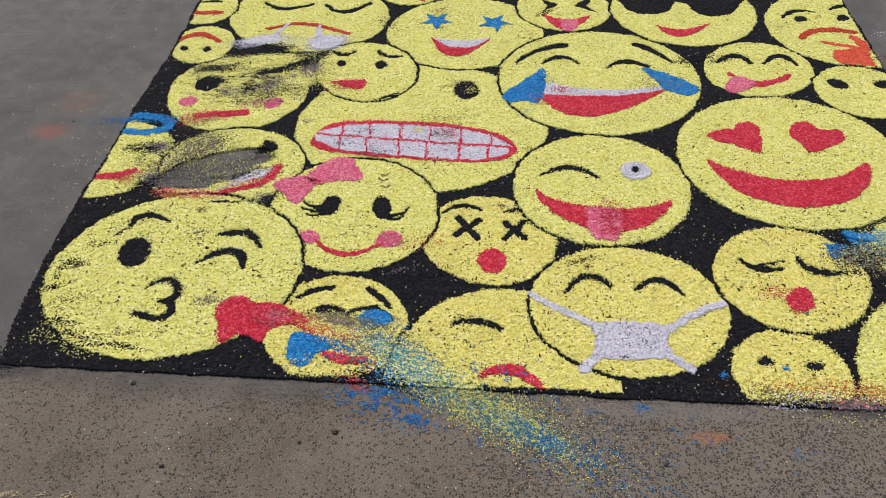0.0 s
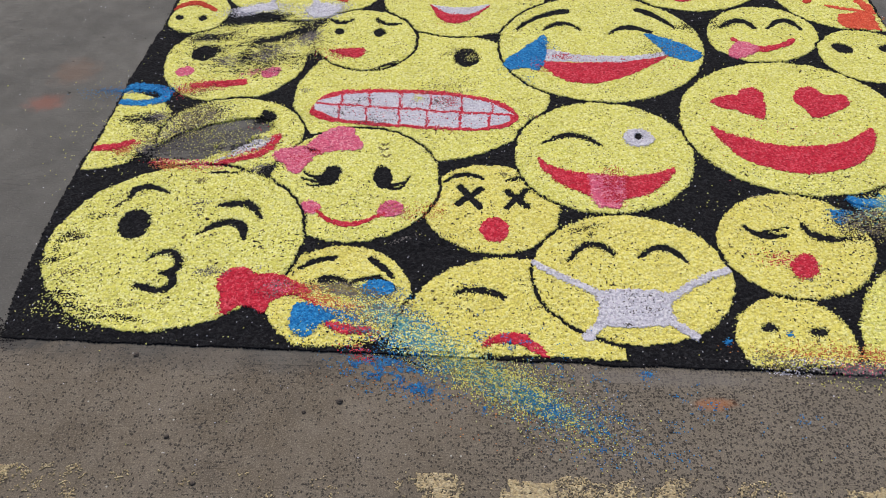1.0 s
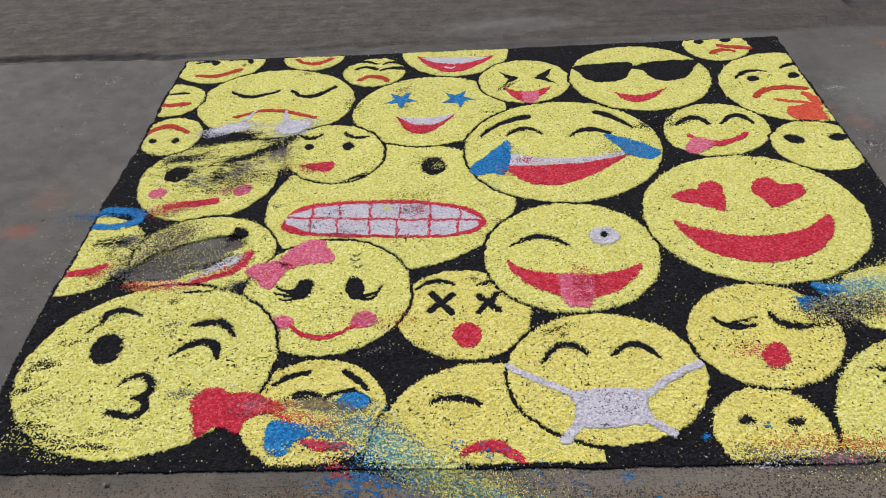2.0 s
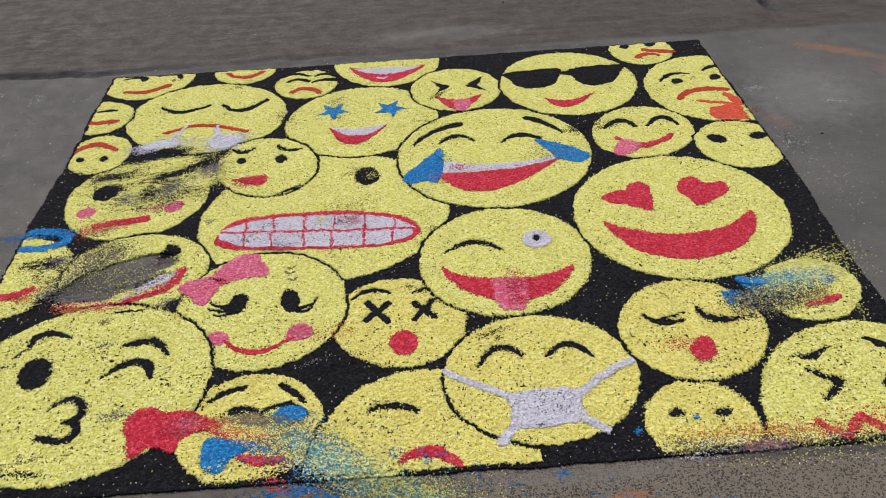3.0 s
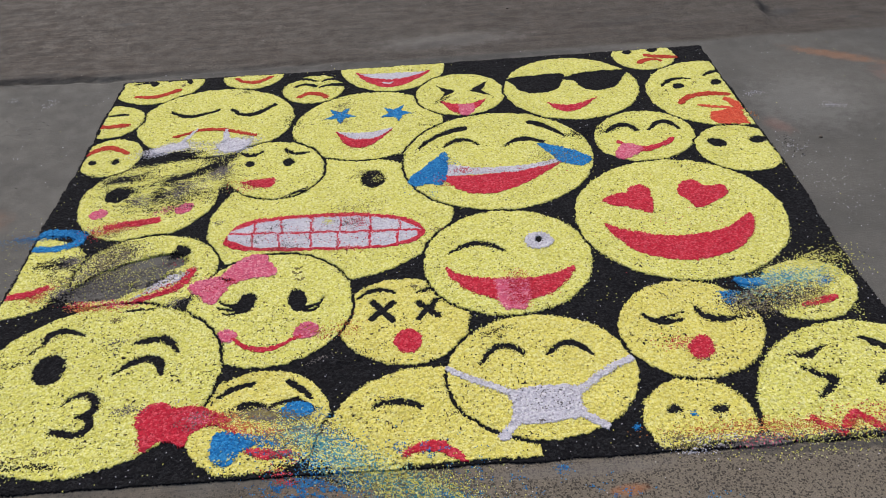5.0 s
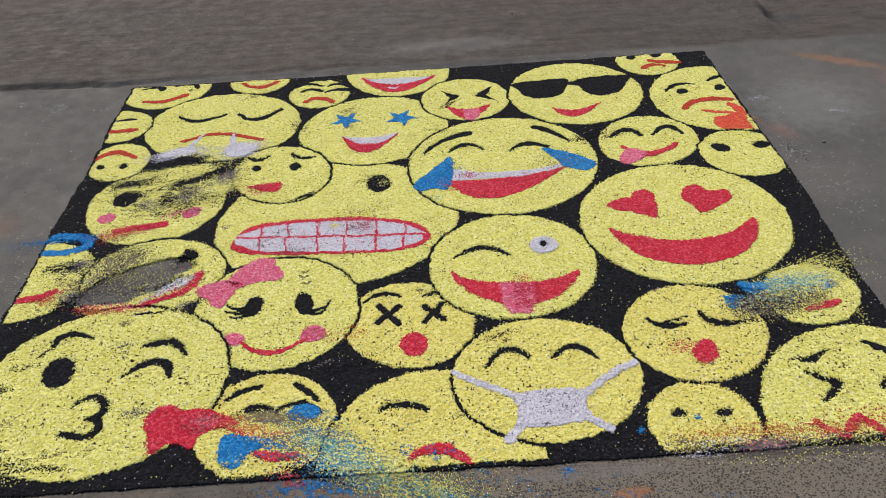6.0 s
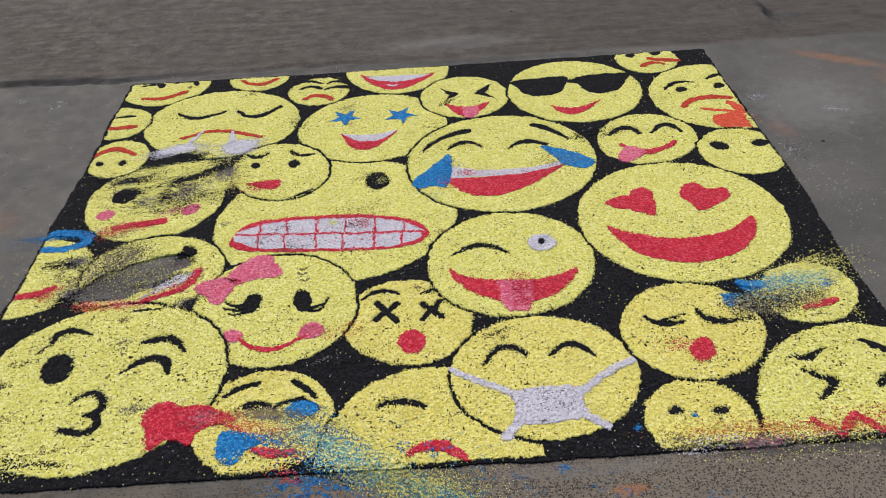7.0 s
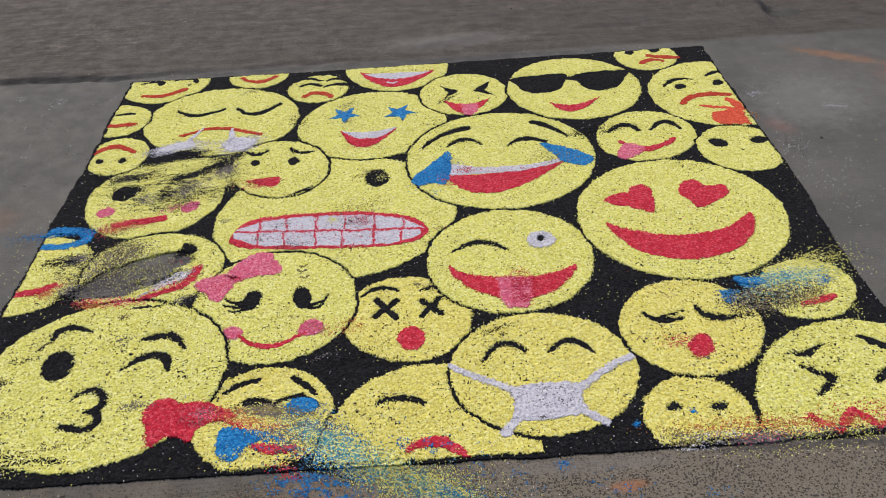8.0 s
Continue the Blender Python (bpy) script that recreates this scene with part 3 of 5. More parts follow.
stroke("eyebrow", BLACK, (12, 18, 30), (0.046, 2.069), (0.091, 2.079), (0.137, 2.068))
spot("eye", BLACK, (0.131, 2.063), (0.018, -0.002), (0.004, -0.022))
stroke("eyebrow", BLACK, (15, 18, 24), (0.190, 2.076), (0.232, 2.087), (0.278, 2.075))
spot("eye", BLACK, (0.283, 2.063), (0.015, -0.002), (0.004, -0.022))
spot("eye_mark", GREY, (0.259, 2.029), (0.007, -0.001), (0.002, -0.011))
stroke("mouth", DARK_RED, (23, 26, 29), (0.078, 1.951), (0.162, 1.944), (0.247, 1.989))
face("half yellow powder face with a thin red smile at the border", 0.557, 2.090, 0.132, 0.132, 0)
stroke("mouth", DARK_RED, (18, 26, 20), (0.485, 2.062), (0.557, 2.015), (0.631, 2.058))
face("small frowning yellow powder face with heavy black brows", 0.823, 1.916, 0.127, 0.123, 0)
stroke("eyebrow", BLACK, (14, 23, 17), (0.722, 1.986), (0.769, 2.017), (0.832, 1.987))
stroke("eyebrow", BLACK, (17, 23, 17), (0.856, 1.984), (0.905, 1.998), (0.935, 1.973))
stroke("eye", BLACK, (14, 26, 23), (0.740, 1.942), (0.785, 1.962), (0.829, 1.940))
stroke("eye", BLACK, (17, 26, 31), (0.847, 1.927), (0.894, 1.947), (0.943, 1.940))
stroke("mouth", DARK_RED, (23, 28, 23), (0.768, 1.852), (0.825, 1.879), (0.882, 1.836))
face("half yellow powder face with open red mouth and white teeth", 1.162, 2.078, 0.224, 0.224, 0)
crescent("mouth", RED, (0.997, 2.039), (1.321, 2.021), (1.160, 2.011), (1.142, 1.887))
crescent("teeth", WHITE, (1.014, 2.026), (1.300, 2.013), (1.160, 2.017), (1.149, 1.959))
stroke("tongue_mark", WHITE, (9, 14, 9), (1.117, 1.937), (1.136, 1.924), (1.155, 1.932))
face("yellow powder face with closed eyes blowing white steam", 0.447, 1.699, 0.311, 0.267, -10)
stroke("eye", BLACK, (17, 28, 19), (0.257, 1.799), (0.334, 1.751), (0.443, 1.788))
stroke("eye", BLACK, (19, 31, 22), (0.501, 1.785), (0.581, 1.732), (0.671, 1.806))
stroke("mouth", DARK_RED, (16, 21, 21, 19), (0.307, 1.589), (0.415, 1.632), (0.518, 1.609), (0.616, 1.562))
blob("steam_puff", WHITE, (0.480, 1.499), (0.526, 1.544), (0.585, 1.528), (0.602, 1.492), (0.559, 1.456), (0.503, 1.459))
stroke("steam_puff", WHITE, (13, 27, 32), (0.501, 1.616), (0.506, 1.563), (0.510, 1.504))
blob("steam_puff", WHITE, (0.231, 1.502), (0.289, 1.532), (0.352, 1.545), (0.368, 1.505), (0.315, 1.487), (0.262, 1.473))
stroke("steam_puff", WHITE, (8, 16, 24), (0.387, 1.640), (0.362, 1.590), (0.334, 1.526))
face("yellow powder face with blue star eyes and open smile", 1.054, 1.592, 0.291, 0.258, 10)
star("eye", BLUE, (0.943, 1.671), 0.068, -15)
star("eye", BLUE, (1.163, 1.664), 0.070, -8)
crescent("mouth", RED, (0.929, 1.543), (1.151, 1.549), (1.041, 1.516), (1.020, 1.414))
crescent("teeth", WHITE, (0.931, 1.547), (1.147, 1.550), (1.041, 1.524), (1.041, 1.473))
face("worried yellow powder face with a small red mouth", 0.714, 1.312, 0.194, 0.172, -60)
stroke("eyebrow", BLACK, (16, 23, 13), (0.583, 1.437), (0.623, 1.416), (0.657, 1.440))
stroke("eyebrow", BLACK, (18, 23, 13), (0.746, 1.441), (0.776, 1.409), (0.827, 1.410))
spot("eye", BLACK, (0.620, 1.358), (0.019, -0.002), (0.003, -0.023))
spot("eye", BLACK, (0.762, 1.351), (0.023, 0.001), (0.002, -0.027))
blob("mouth", RED, (0.608, 1.232), (0.662, 1.247), (0.706, 1.253), (0.727, 1.232), (0.715, 1.201), (0.684, 1.190), (0.640, 1.213))
face("large laughing yellow powder face with blue tears", 1.523, 1.284, 0.346, 0.321, 14)
stroke("eyebrow", BLACK, (13, 26, 34), (1.242, 1.378), (1.307, 1.456), (1.415, 1.506))
stroke("eyebrow", BLACK, (34, 31, 10), (1.679, 1.515), (1.732, 1.478), (1.791, 1.398))
stroke("eye", BLACK, (15, 31, 13), (1.338, 1.378), (1.399, 1.424), (1.461, 1.383))
stroke("eye", BLACK, (15, 33, 21), (1.561, 1.362), (1.629, 1.402), (1.700, 1.369))
crescent("mouth", RED, (1.310, 1.190), (1.759, 1.239), (1.535, 1.180), (1.476, 1.060))
blob("teeth", WHITE, (1.333, 1.254), (1.439, 1.226), (1.540, 1.217), (1.665, 1.231), (1.760, 1.258), (1.747, 1.233), (1.638, 1.194), (1.515, 1.179), (1.414, 1.181), (1.328, 1.191))
blob("tear", BLUE, (1.336, 1.345), (1.336, 1.236), (1.315, 1.136), (1.261, 1.143), (1.210, 1.133), (1.189, 1.173), (1.234, 1.231), (1.290, 1.298))
blob("tear", BLUE, (1.682, 1.359), (1.764, 1.324), (1.836, 1.264), (1.856, 1.223), (1.821, 1.193), (1.763, 1.208), (1.722, 1.266))
face("yellow powder face with pink tongue out and arched eyes", 2.082, 1.368, 0.195, 0.171, 32)
stroke("eye", BLACK, (16, 34, 16), (1.953, 1.407), (2.019, 1.454), (2.065, 1.405))
stroke("eye", BLACK, (16, 34, 16), (2.110, 1.403), (2.179, 1.454), (2.223, 1.397))
stroke("mouth", RED, (18, 36, 18), (1.978, 1.333), (2.057, 1.271), (2.179, 1.328))
blob("tongue", PINK, (1.989, 1.316), (2.049, 1.288), (2.031, 1.243), (1.973, 1.212), (1.942, 1.235))
face("winking yellow powder face with a big red grin and pink tongue", 1.480, 0.705, 0.260, 0.249, 16)
stroke("eye", BLACK, (11, 27, 15), (1.305, 0.748), (1.393, 0.792), (1.469, 0.749))
spot("eye", WHITE, (1.587, 0.782), (0.044, -0.005), (-0.007, -0.040))
spot("pupil", BLACK, (1.589, 0.788), (0.014, -0.002), (-0.003, -0.017))
blob("mouth", RED, (1.286, 0.683), (1.328, 0.647), (1.409, 0.622), (1.524, 0.609), (1.609, 0.622), (1.671, 0.653), (1.657, 0.603), (1.603, 0.547), (1.525, 0.516), (1.445, 0.520), (1.369, 0.556), (1.309, 0.614))
patch("tongue", PINK, (1.428, 0.615), (1.528, 0.606), (1.520, 0.512), (1.498, 0.475), (1.446, 0.478), (1.426, 0.523))
face("yellow powder face with a white surgical mask and arched eyes", 1.506, 0.233, 0.248, 0.216, -2, tone=GOLDEN)
stroke("eye", BLACK, (14, 25, 14), (1.352, 0.283), (1.411, 0.338), (1.469, 0.302))
stroke("eye", BLACK, (12, 25, 12), (1.533, 0.295), (1.591, 0.332), (1.647, 0.284))
patch("mask", WHITE, (1.407, 0.176), (1.440, 0.186), (1.499, 0.188), (1.551, 0.186), (1.598, 0.172), (1.585, 0.130), (1.594, 0.083), (1.529, 0.070), (1.458, 0.070), (1.401, 0.072), (1.414, 0.132))
stroke("mask_strap", WHITE, (18, 20, 21), (1.260, 0.269), (1.334, 0.218), (1.416, 0.171))
stroke("mask_strap", WHITE, (20, 20, 20), (1.748, 0.257), (1.677, 0.223), (1.591, 0.167))
stroke("mask_strap", WHITE, (20, 23, 29), (1.417, 0.077), (1.398, 0.058), (1.381, 0.035))
stroke("mask_strap", WHITE, (21, 21, 20), (1.581, 0.084), (1.605, 0.064), (1.631, 0.042))
face("sleepy yellow powder face with closed eyes and red lips", 1.939, 0.358, 0.201, 0.186, 21, tone=GOLDEN)
stroke("eye", BLACK, (10, 28, 16), (1.819, 0.420), (1.861, 0.384), (1.919, 0.389))
stroke("eyelash", BLACK, (12, 8, 4), (1.870, 0.397), (1.905, 0.407), (1.940, 0.419))
stroke("eye", BLACK, (16, 31, 18), (1.974, 0.427), (2.004, 0.380), (2.072, 0.377))
spot("mouth", RED, (1.939, 0.277), (0.034, -0.004), (-0.014, -0.042))
blob("star_mark", BLUE, (2.062, 0.483), (2.121, 0.482), (2.099, 0.457), (2.103, 0.433), (2.070, 0.431), (2.066, 0.456))
face("large yellow powder face with red heart eyes and wide smile", 2.065, 0.866, 0.341, 0.323, 16)
blob("eye", RED, (1.832, 0.971), (1.889, 1.007), (1.921, 1.003), (1.941, 1.035), (1.982, 1.044), (2.006, 1.007), (1.993, 0.926), (1.975, 0.883), (1.915, 0.919), (1.860, 0.941))
blob("eye", RED, (2.101, 1.013), (2.136, 1.050), (2.175, 1.049), (2.194, 1.012), (2.252, 1.015), (2.260, 0.970), (2.224, 0.934), (2.134, 0.893), (2.114, 0.937), (2.098, 0.972))
blob("mouth", RED, (1.811, 0.843), (1.884, 0.798), (2.009, 0.757), (2.128, 0.761), (2.223, 0.798), (2.284, 0.847), (2.280, 0.783), (2.224, 0.701), (2.145, 0.654), (2.025, 0.634), (1.920, 0.665), (1.850, 0.735))
face("small expressionless yellow powder face cut by the border", 0.020, 1.745, 0.130, 0.130, 0)
stroke("eye", BLACK, (14, 22, 20), (0.002, 1.795), (0.035, 1.800), (0.074, 1.800))
stroke("mouth", DARK_RED, (25, 28, 25), (-0.024, 1.711), (0.035, 1.708), (0.095, 1.709))
face("small upside-down yellow powder face with red mouth arc", 0.088, 1.472, 0.131, 0.115, -80)
stroke("mouth", DARK_RED, (19, 32, 21), (-0.008, 1.491), (0.054, 1.541), (0.145, 1.492))
spot("eye", BLACK, (0.027, 1.439), (0.016, 0.002), (0.004, -0.016))
spot("eye", BLACK, (0.112, 1.436), (0.016, 0.002), (0.005, -0.020))
face("yellow powder face with squeezed eyes and pink tongue", 1.432, 1.788, 0.181, 0.177, 0)
patch("eye", BLACK, (1.334, 1.876), (1.412, 1.814), (1.347, 1.754), (1.371, 1.805))
patch("eye", BLACK, (1.554, 1.892), (1.471, 1.811), (1.559, 1.749), (1.521, 1.809))
crescent("mouth", RED, (1.345, 1.735), (1.531, 1.734), (1.442, 1.698), (1.426, 1.620))
patch("tongue", PINK, (1.412, 1.697), (1.479, 1.697), (1.472, 1.633), (1.442, 1.605), (1.416, 1.613))
face("yellow powder face wearing black sunglasses with a red smile", 1.889, 1.783, 0.276, 0.268, 0)
blob("lens", BLACK, (1.636, 1.891), (1.765, 1.910), (1.868, 1.912), (1.873, 1.863), (1.830, 1.772), (1.774, 1.750), (1.694, 1.761), (1.657, 1.831))
blob("lens", BLACK, (1.860, 1.860), (1.946, 1.901), (2.021, 1.911), (2.149, 1.904), (2.133, 1.858), (2.071, 1.764), (1.995, 1.739), (1.941, 1.762), (1.912, 1.827))
stroke("bridge", BLACK, (29, 29, 29), (1.846, 1.888), (1.874, 1.868), (1.903, 1.869))
crescent("mouth", RED, (1.767, 1.668), (1.982, 1.692), (1.869, 1.636), (1.848, 1.578))
face("small yellow powder face with slanted red mouth at the border", 2.257, 2.027, 0.135, 0.135, 0)
spot("eye", BLACK, (2.196, 2.071), (0.022, -0.003), (-0.006, -0.022))
spot("eye", BLACK, (2.310, 2.078), (0.022, -0.003), (-0.006, -0.022))
stroke("mouth", DARK_RED, (27, 33, 24), (2.266, 2.026), (2.323, 2.007), (2.384, 1.992))
stroke("mouth", DARK_RED, (24, 29, 18), (2.223, 1.959), (2.267, 1.986), (2.315, 1.968))
face("thoughtful yellow powder face with an orange hand, cut by the border", 2.455, 1.664, 0.274, 0.274, 0)
stroke("eyebrow", BLACK, (14, 26, 14), (2.260, 1.743), (2.317, 1.791), (2.385, 1.787))
stroke("eyebrow", BLACK, (14, 26, 26), (2.450, 1.803), (2.486, 1.825), (2.525, 1.840))
spot("eye", BLACK, (2.322, 1.729), (0.025, -0.003), (-0.007, -0.024))
spot("eye", BLACK, (2.482, 1.742), (0.023, -0.003), (-0.008, -0.024))
stroke("mouth", DARK_RED, (22, 33, 25), (2.287, 1.584), (2.372, 1.644), (2.493, 1.632))
patch("hand", ORANGE, (2.381, 1.503), (2.441, 1.508), (2.484, 1.535), (2.502, 1.491), (2.493, 1.396), (2.379, 1.407), (2.366, 1.447))
stroke("hand", ORANGE, (14, 22, 19), (2.353, 1.561), (2.407, 1.540), (2.475, 1.517))
stroke("hand", ORANGE, (33, 41, 33), (2.477, 1.591), (2.491, 1.561), (2.497, 1.515))
face("yellow powder face with black eyes, cut by the border", 2.399, 1.238, 0.156, 0.156, 0)
spot("eye", BLACK, (2.329, 1.280), (0.032, -0.012), (-0.010, -0.030))
spot("eye", BLACK, (2.483, 1.285), (0.034, -0.004), (-0.009, -0.023))
face("large winking yellow powder face blowing a smeared red heart", 0.321, 0.322, 0.336, 0.301, 8)
stroke("eyebrow", BLACK, (6, 12, 26, 24, 6), (0.116, 0.443), (0.147, 0.481), (0.152, 0.515), (0.188, 0.531), (0.254, 0.507))
blob("eye", BLACK, (0.160, 0.343), (0.148, 0.399), (0.170, 0.434), (0.209, 0.434), (0.232, 0.399), (0.228, 0.340), (0.198, 0.323))
stroke("eyebrow", BLACK, (6, 24, 32, 10), (0.398, 0.451), (0.435, 0.467), (0.491, 0.462), (0.532, 0.412))
stroke("eye", BLACK, (8, 18, 30, 32, 14), (0.370, 0.343), (0.409, 0.380), (0.451, 0.395), (0.486, 0.377), (0.500, 0.331))
stroke("mouth", BLACK, (8, 16, 20, 26, 24, 14), (0.269, 0.254), (0.290, 0.278), (0.322, 0.282), (0.350, 0.251), (0.350, 0.219), (0.315, 0.206))
stroke("mouth", BLACK, (14, 24, 24, 22, 20), (0.322, 0.208), (0.348, 0.192), (0.350, 0.160), (0.319, 0.147), (0.265, 0.163))
blob("heart", RED, (0.467, 0.179), (0.478, 0.215), (0.517, 0.233), (0.558, 0.212), (0.616, 0.210), (0.678, 0.180), (0.711, 0.149), (0.655, 0.142), (0.610, 0.120), (0.605, 0.086), (0.549, 0.108), (0.501, 0.077), (0.483, 0.132))

# ------------------------------------------------------------- smears and loose grains
spills = {}


def spill(material):
    if material not in spills:
        name, label = SPILL_NAMES[material]
        thing = new(name)
        tagged(thing, label, "loose powder", kind="stuff")
        spills[material] = piece(name, material, GRAIN_H, thing)
    return spills[material]


SPILL_NAMES = {
    YELLOW: ("yellow_grains", "loose yellow powder grains scattered by the wind"),
    BLACK: ("black_grains", "loose black powder grains rubbed over the drawing"),
    BLUE: ("blue_grains", "loose blue powder grains spilled on drawing and asphalt"),
    TEAL: ("teal_grains", "loose blue and yellow powder grains mixed to teal"),
    RED: ("red_grains", "loose red powder grains smeared out of the mouths"),
    WHITE: ("white_grains", "loose white powder grains sprinkled over the drawing"),
    PINK: ("pink_grains", "loose pink powder grains smeared from the cheeks"),
    GREY: ("ochre_grains", "dull ochre grains where yellow and black mix"),
    RUST: ("orange_grains", "orange powder grains smeared along the border"),
    DUST: ("grey_dust", "grey dust film over rubbed-out powder"),
    PAINT: ("worn_road_paint", "worn pale yellow road paint on asphalt"),
}


def smear(material, cx, cy, long, wide, turn, density, hard=1.25, grain=0.012, only=None, streak=3.0, seed=0, clot=0.05):
    """Strews cells of a powder, or with None wipes the ground bare, over a drawn-out oval: dense inside, thinning outwards."""
    reach = 1.8 * max(long, wide)
    rows, cols = window([(cx - reach, cy - reach), (cx + reach, cy + reach)])
    c, s = math.cos(radians(turn)), math.sin(radians(turn))
    x, y = CX[rows, cols] - cx, CY[rows, cols] - cy
    u, v = c * x + s * y, -s * x + c * y
    near = np.hypot(u / long, v / wide)
    clump = smooth_noise(u, v * streak, grain, 100 + seed) * 0.6 + smooth_noise(u, v * streak, 3.3 * grain, 140 + seed) * 0.4
    chance = density * np.exp(-(near ** (2 * hard)) * 1.3) * np.clip(1.9 * (clump - clot) / (1 - clot), 0, 1.6)
    hit = RNG.rand(*x.shape) < chance
    block = owner[rows, cols]
    if only == "drawing":
        hit &= block >= 0
    elif only == "outside":
        hit &= ~BED_AREA[rows, cols]
    elif only == "yellow":
        hit &= np.isin(block, FACE_IDS)
    elif only == "black":
        hit &= block == BED
    block[hit] = -1 if material is None else spill(material)
    if material is None:
        laid[rows, cols][hit] = -1


FACE_IDS = [k for k, p in enumerate(pieces) if p["is_face"]]
laid = owner.copy()

# specks all over: dark clots in the yellow, pale ones on the black
pepper = np.isin(owner, FACE_IDS)
clump = smooth_noise(CX, CY, 0.10, 61) * 0.6 + smooth_noise(CX, CY, 0.02, 62) * 0.4
# the back of the drawing is less walked over
worn = np.clip(1.25 - 0.30 * CY, 0.6, 1.2)
clot_size = 0.60 * smooth_noise(CX, CY, 0.0052, 64) + 0.40 * smooth_noise(CX, CY, 0.0036, 65)
limit = 0.955 - 0.20 * worn * np.clip(clump, 0.2, 1.0) + 0.05 * (RNG.rand(NY, NX) - 0.5)
owner[pepper & (clot_size > limit - 0.030)] = spill(GREY)
owner[pepper & (clot_size > limit + 0.032)] = spill(BLACK)
owner[pepper & (RNG.rand(NY, NX) / worn < 0.001 + 0.02 * np.clip(clump - 0.45, 0, 1))] = spill(BLACK)
dark = owner == BED
owner[dark & (RNG.rand(NY, NX) / np.clip(1.2 - 0.55 * CY, 0.12, 1.2) < 0.0016 + 0.02 * np.clip(smooth_noise(CX, CY, 0.16, 63) - 0.55, 0, 1))] = spill(YELLOW)
owner[dark & (RNG.rand(NY, NX) < 0.002 * np.clip(1.2 - 0.5 * CY, 0.25, 1.2))] = spill(WHITE)
owner[(owner == -1) & (RNG.rand(NY, NX) < 0.00012)] = spill(YELLOW)
owner[(owner == -1) & (RNG.rand(NY, NX) < 0.0003)] = spill(WHITE)

# blue blown off the halo
smear(BLUE, 0.020, 0.995, 0.130, 0.018, 3, 0.75, seed=19)
smear(BLUE, -0.060, 0.985, 0.110, 0.035, 8, 0.12, seed=20)
# pink and red rubbed on the blushing face
smear(RED, 0.230, 1.018, 0.090, 0.026, 8, 0.45, seed=22)
smear(RUST, 0.195, 1.000, 0.060, 0.026, 10, 0.40, seed=23)
smear(PINK, 0.385, 1.105, 0.060, 0.022, 20, 0.45, seed=24)
# white steam at the nostrils
smear(WHITE, 0.300, 1.495, 0.110, 0.034, 14, 0.75, seed=25)
smear(WHITE, 0.550, 1.520, 0.075, 0.032, 5, 0.75, seed=26)
# the long spill of red, blue and yellow in front
smear(BLUE, 1.250, 0.010, 0.220, 0.060, -14, 0.35, grain=0.012, clot=0.64, streak=1.2, seed=60)
# brown and orange rubbed along the front border
smear(DUST, 1.920, -0.022, 0.165, 0.020, -2, 0.40, 1.6, seed=62)
smear(RUST, 1.930, 0.008, 0.160, 0.022, -2, 0.35, seed=63)
smear(RED, 2.080, -0.002, 0.090, 0.020, -3, 0.12, seed=64)
smear(RUST, 2.200, -0.010, 0.160, 0.026, -3, 0.32, seed=65)
smear(YELLOW, 2.150, -0.040, 0.210, 0.020, -2, 0.25, seed=66)
smear(GREY, 1.800, -0.010, 0.050, 0.016, -20, 0.70, seed=67)
smear(RED, 2.330, 0.020, 0.160, 0.030, -5, 0.18, seed=68)
smear(BLACK, 2.250, -0.030, 0.250, 0.012, -2, 0.15, seed=69)
# small rubs
smear(BLACK, 1.870, 1.425, 0.090, 0.018, 18, 0.60, seed=70)
smear(BLACK, 1.975, 1.425, 0.060, 0.014, 20, 0.45, seed=71)
smear(BLACK, 1.355, 1.750, 0.050, 0.016, 40, 0.55, seed=72)
smear(BLACK, 0.090, 0.410, 0.035, 0.012, 5, 0.60, seed=75)
smear(BLACK, 0.045, 0.330, 0.040, 0.020, 0, 0.60, seed=76)
smear(GREY, 0.080, 0.200, 0.050, 0.030, 20, 0.30, grain=0.02, clot=0.3, seed=77)
smear(YELLOW, 0.110, 0.075, 0.080, 0.020, 0, 0.21, seed=78)
smear(YELLOW, 0.060, 0.120, 0.030, 0.050, 0, 0.18, seed=79)
smear(GREY, 0.130, 0.480, 0.050, 0.025, 30, 0.30, grain=0.02, clot=0.3, seed=80)
smear(GREY, 0.240, 0.095, 0.090, 0.012, 5, 0.40, grain=0.02, clot=0.35, seed=81)
smear(RED, 1.885, 0.298, 0.045, 0.026, 0, 0.35, seed=82)
smear(RUST, 0.985, 0.455, 0.045, 0.035, 10, 0.25, seed=83)
smear(BLACK, 0.985, 0.330, 0.070, 0.022, 20, 0.35, seed=84)
smear(GREY, 1.280, 0.880, 0.030, 0.010, 0, 0.45, seed=85)
smear(GREY, 1.010, 1.030, 0.120, 0.045, 10, 0.09, seed=86)
smear(RED, 1.020, 0.955, 0.040, 0.035, 0, 0.30, seed=87)
smear(BLUE, 1.310, 1.250, 0.060, 0.030, 30, 0.35, seed=88)
smear(RED, 1.390, 1.215, 0.040, 0.020, 0, 0.35, seed=89)
smear(RED, 0.625, 1.232, 0.055, 0.016, 4, 0.40, seed=91)
smear(BLUE, 1.850, 0.060, 0.010, 0.008, 0, 1.0, seed=92)
smear(BLUE, 1.702, 0.032, 0.010, 0.010, 0, 1.0, seed=93)
smear(BLUE, 1.505, -0.062, 0.014, 0.010, 0, 1.2, seed=94)
smear(WHITE, 0.565, 0.230, 0.010, 0.006, 0, 0.5, seed=96)
smear(GREY, 1.720, 1.250, 0.100, 0.060, 0, 0.15, seed=97)
smear(BLACK, 0.000, 0.950, 0.022, 0.200, 0, 0.25, only="outside", seed=98)
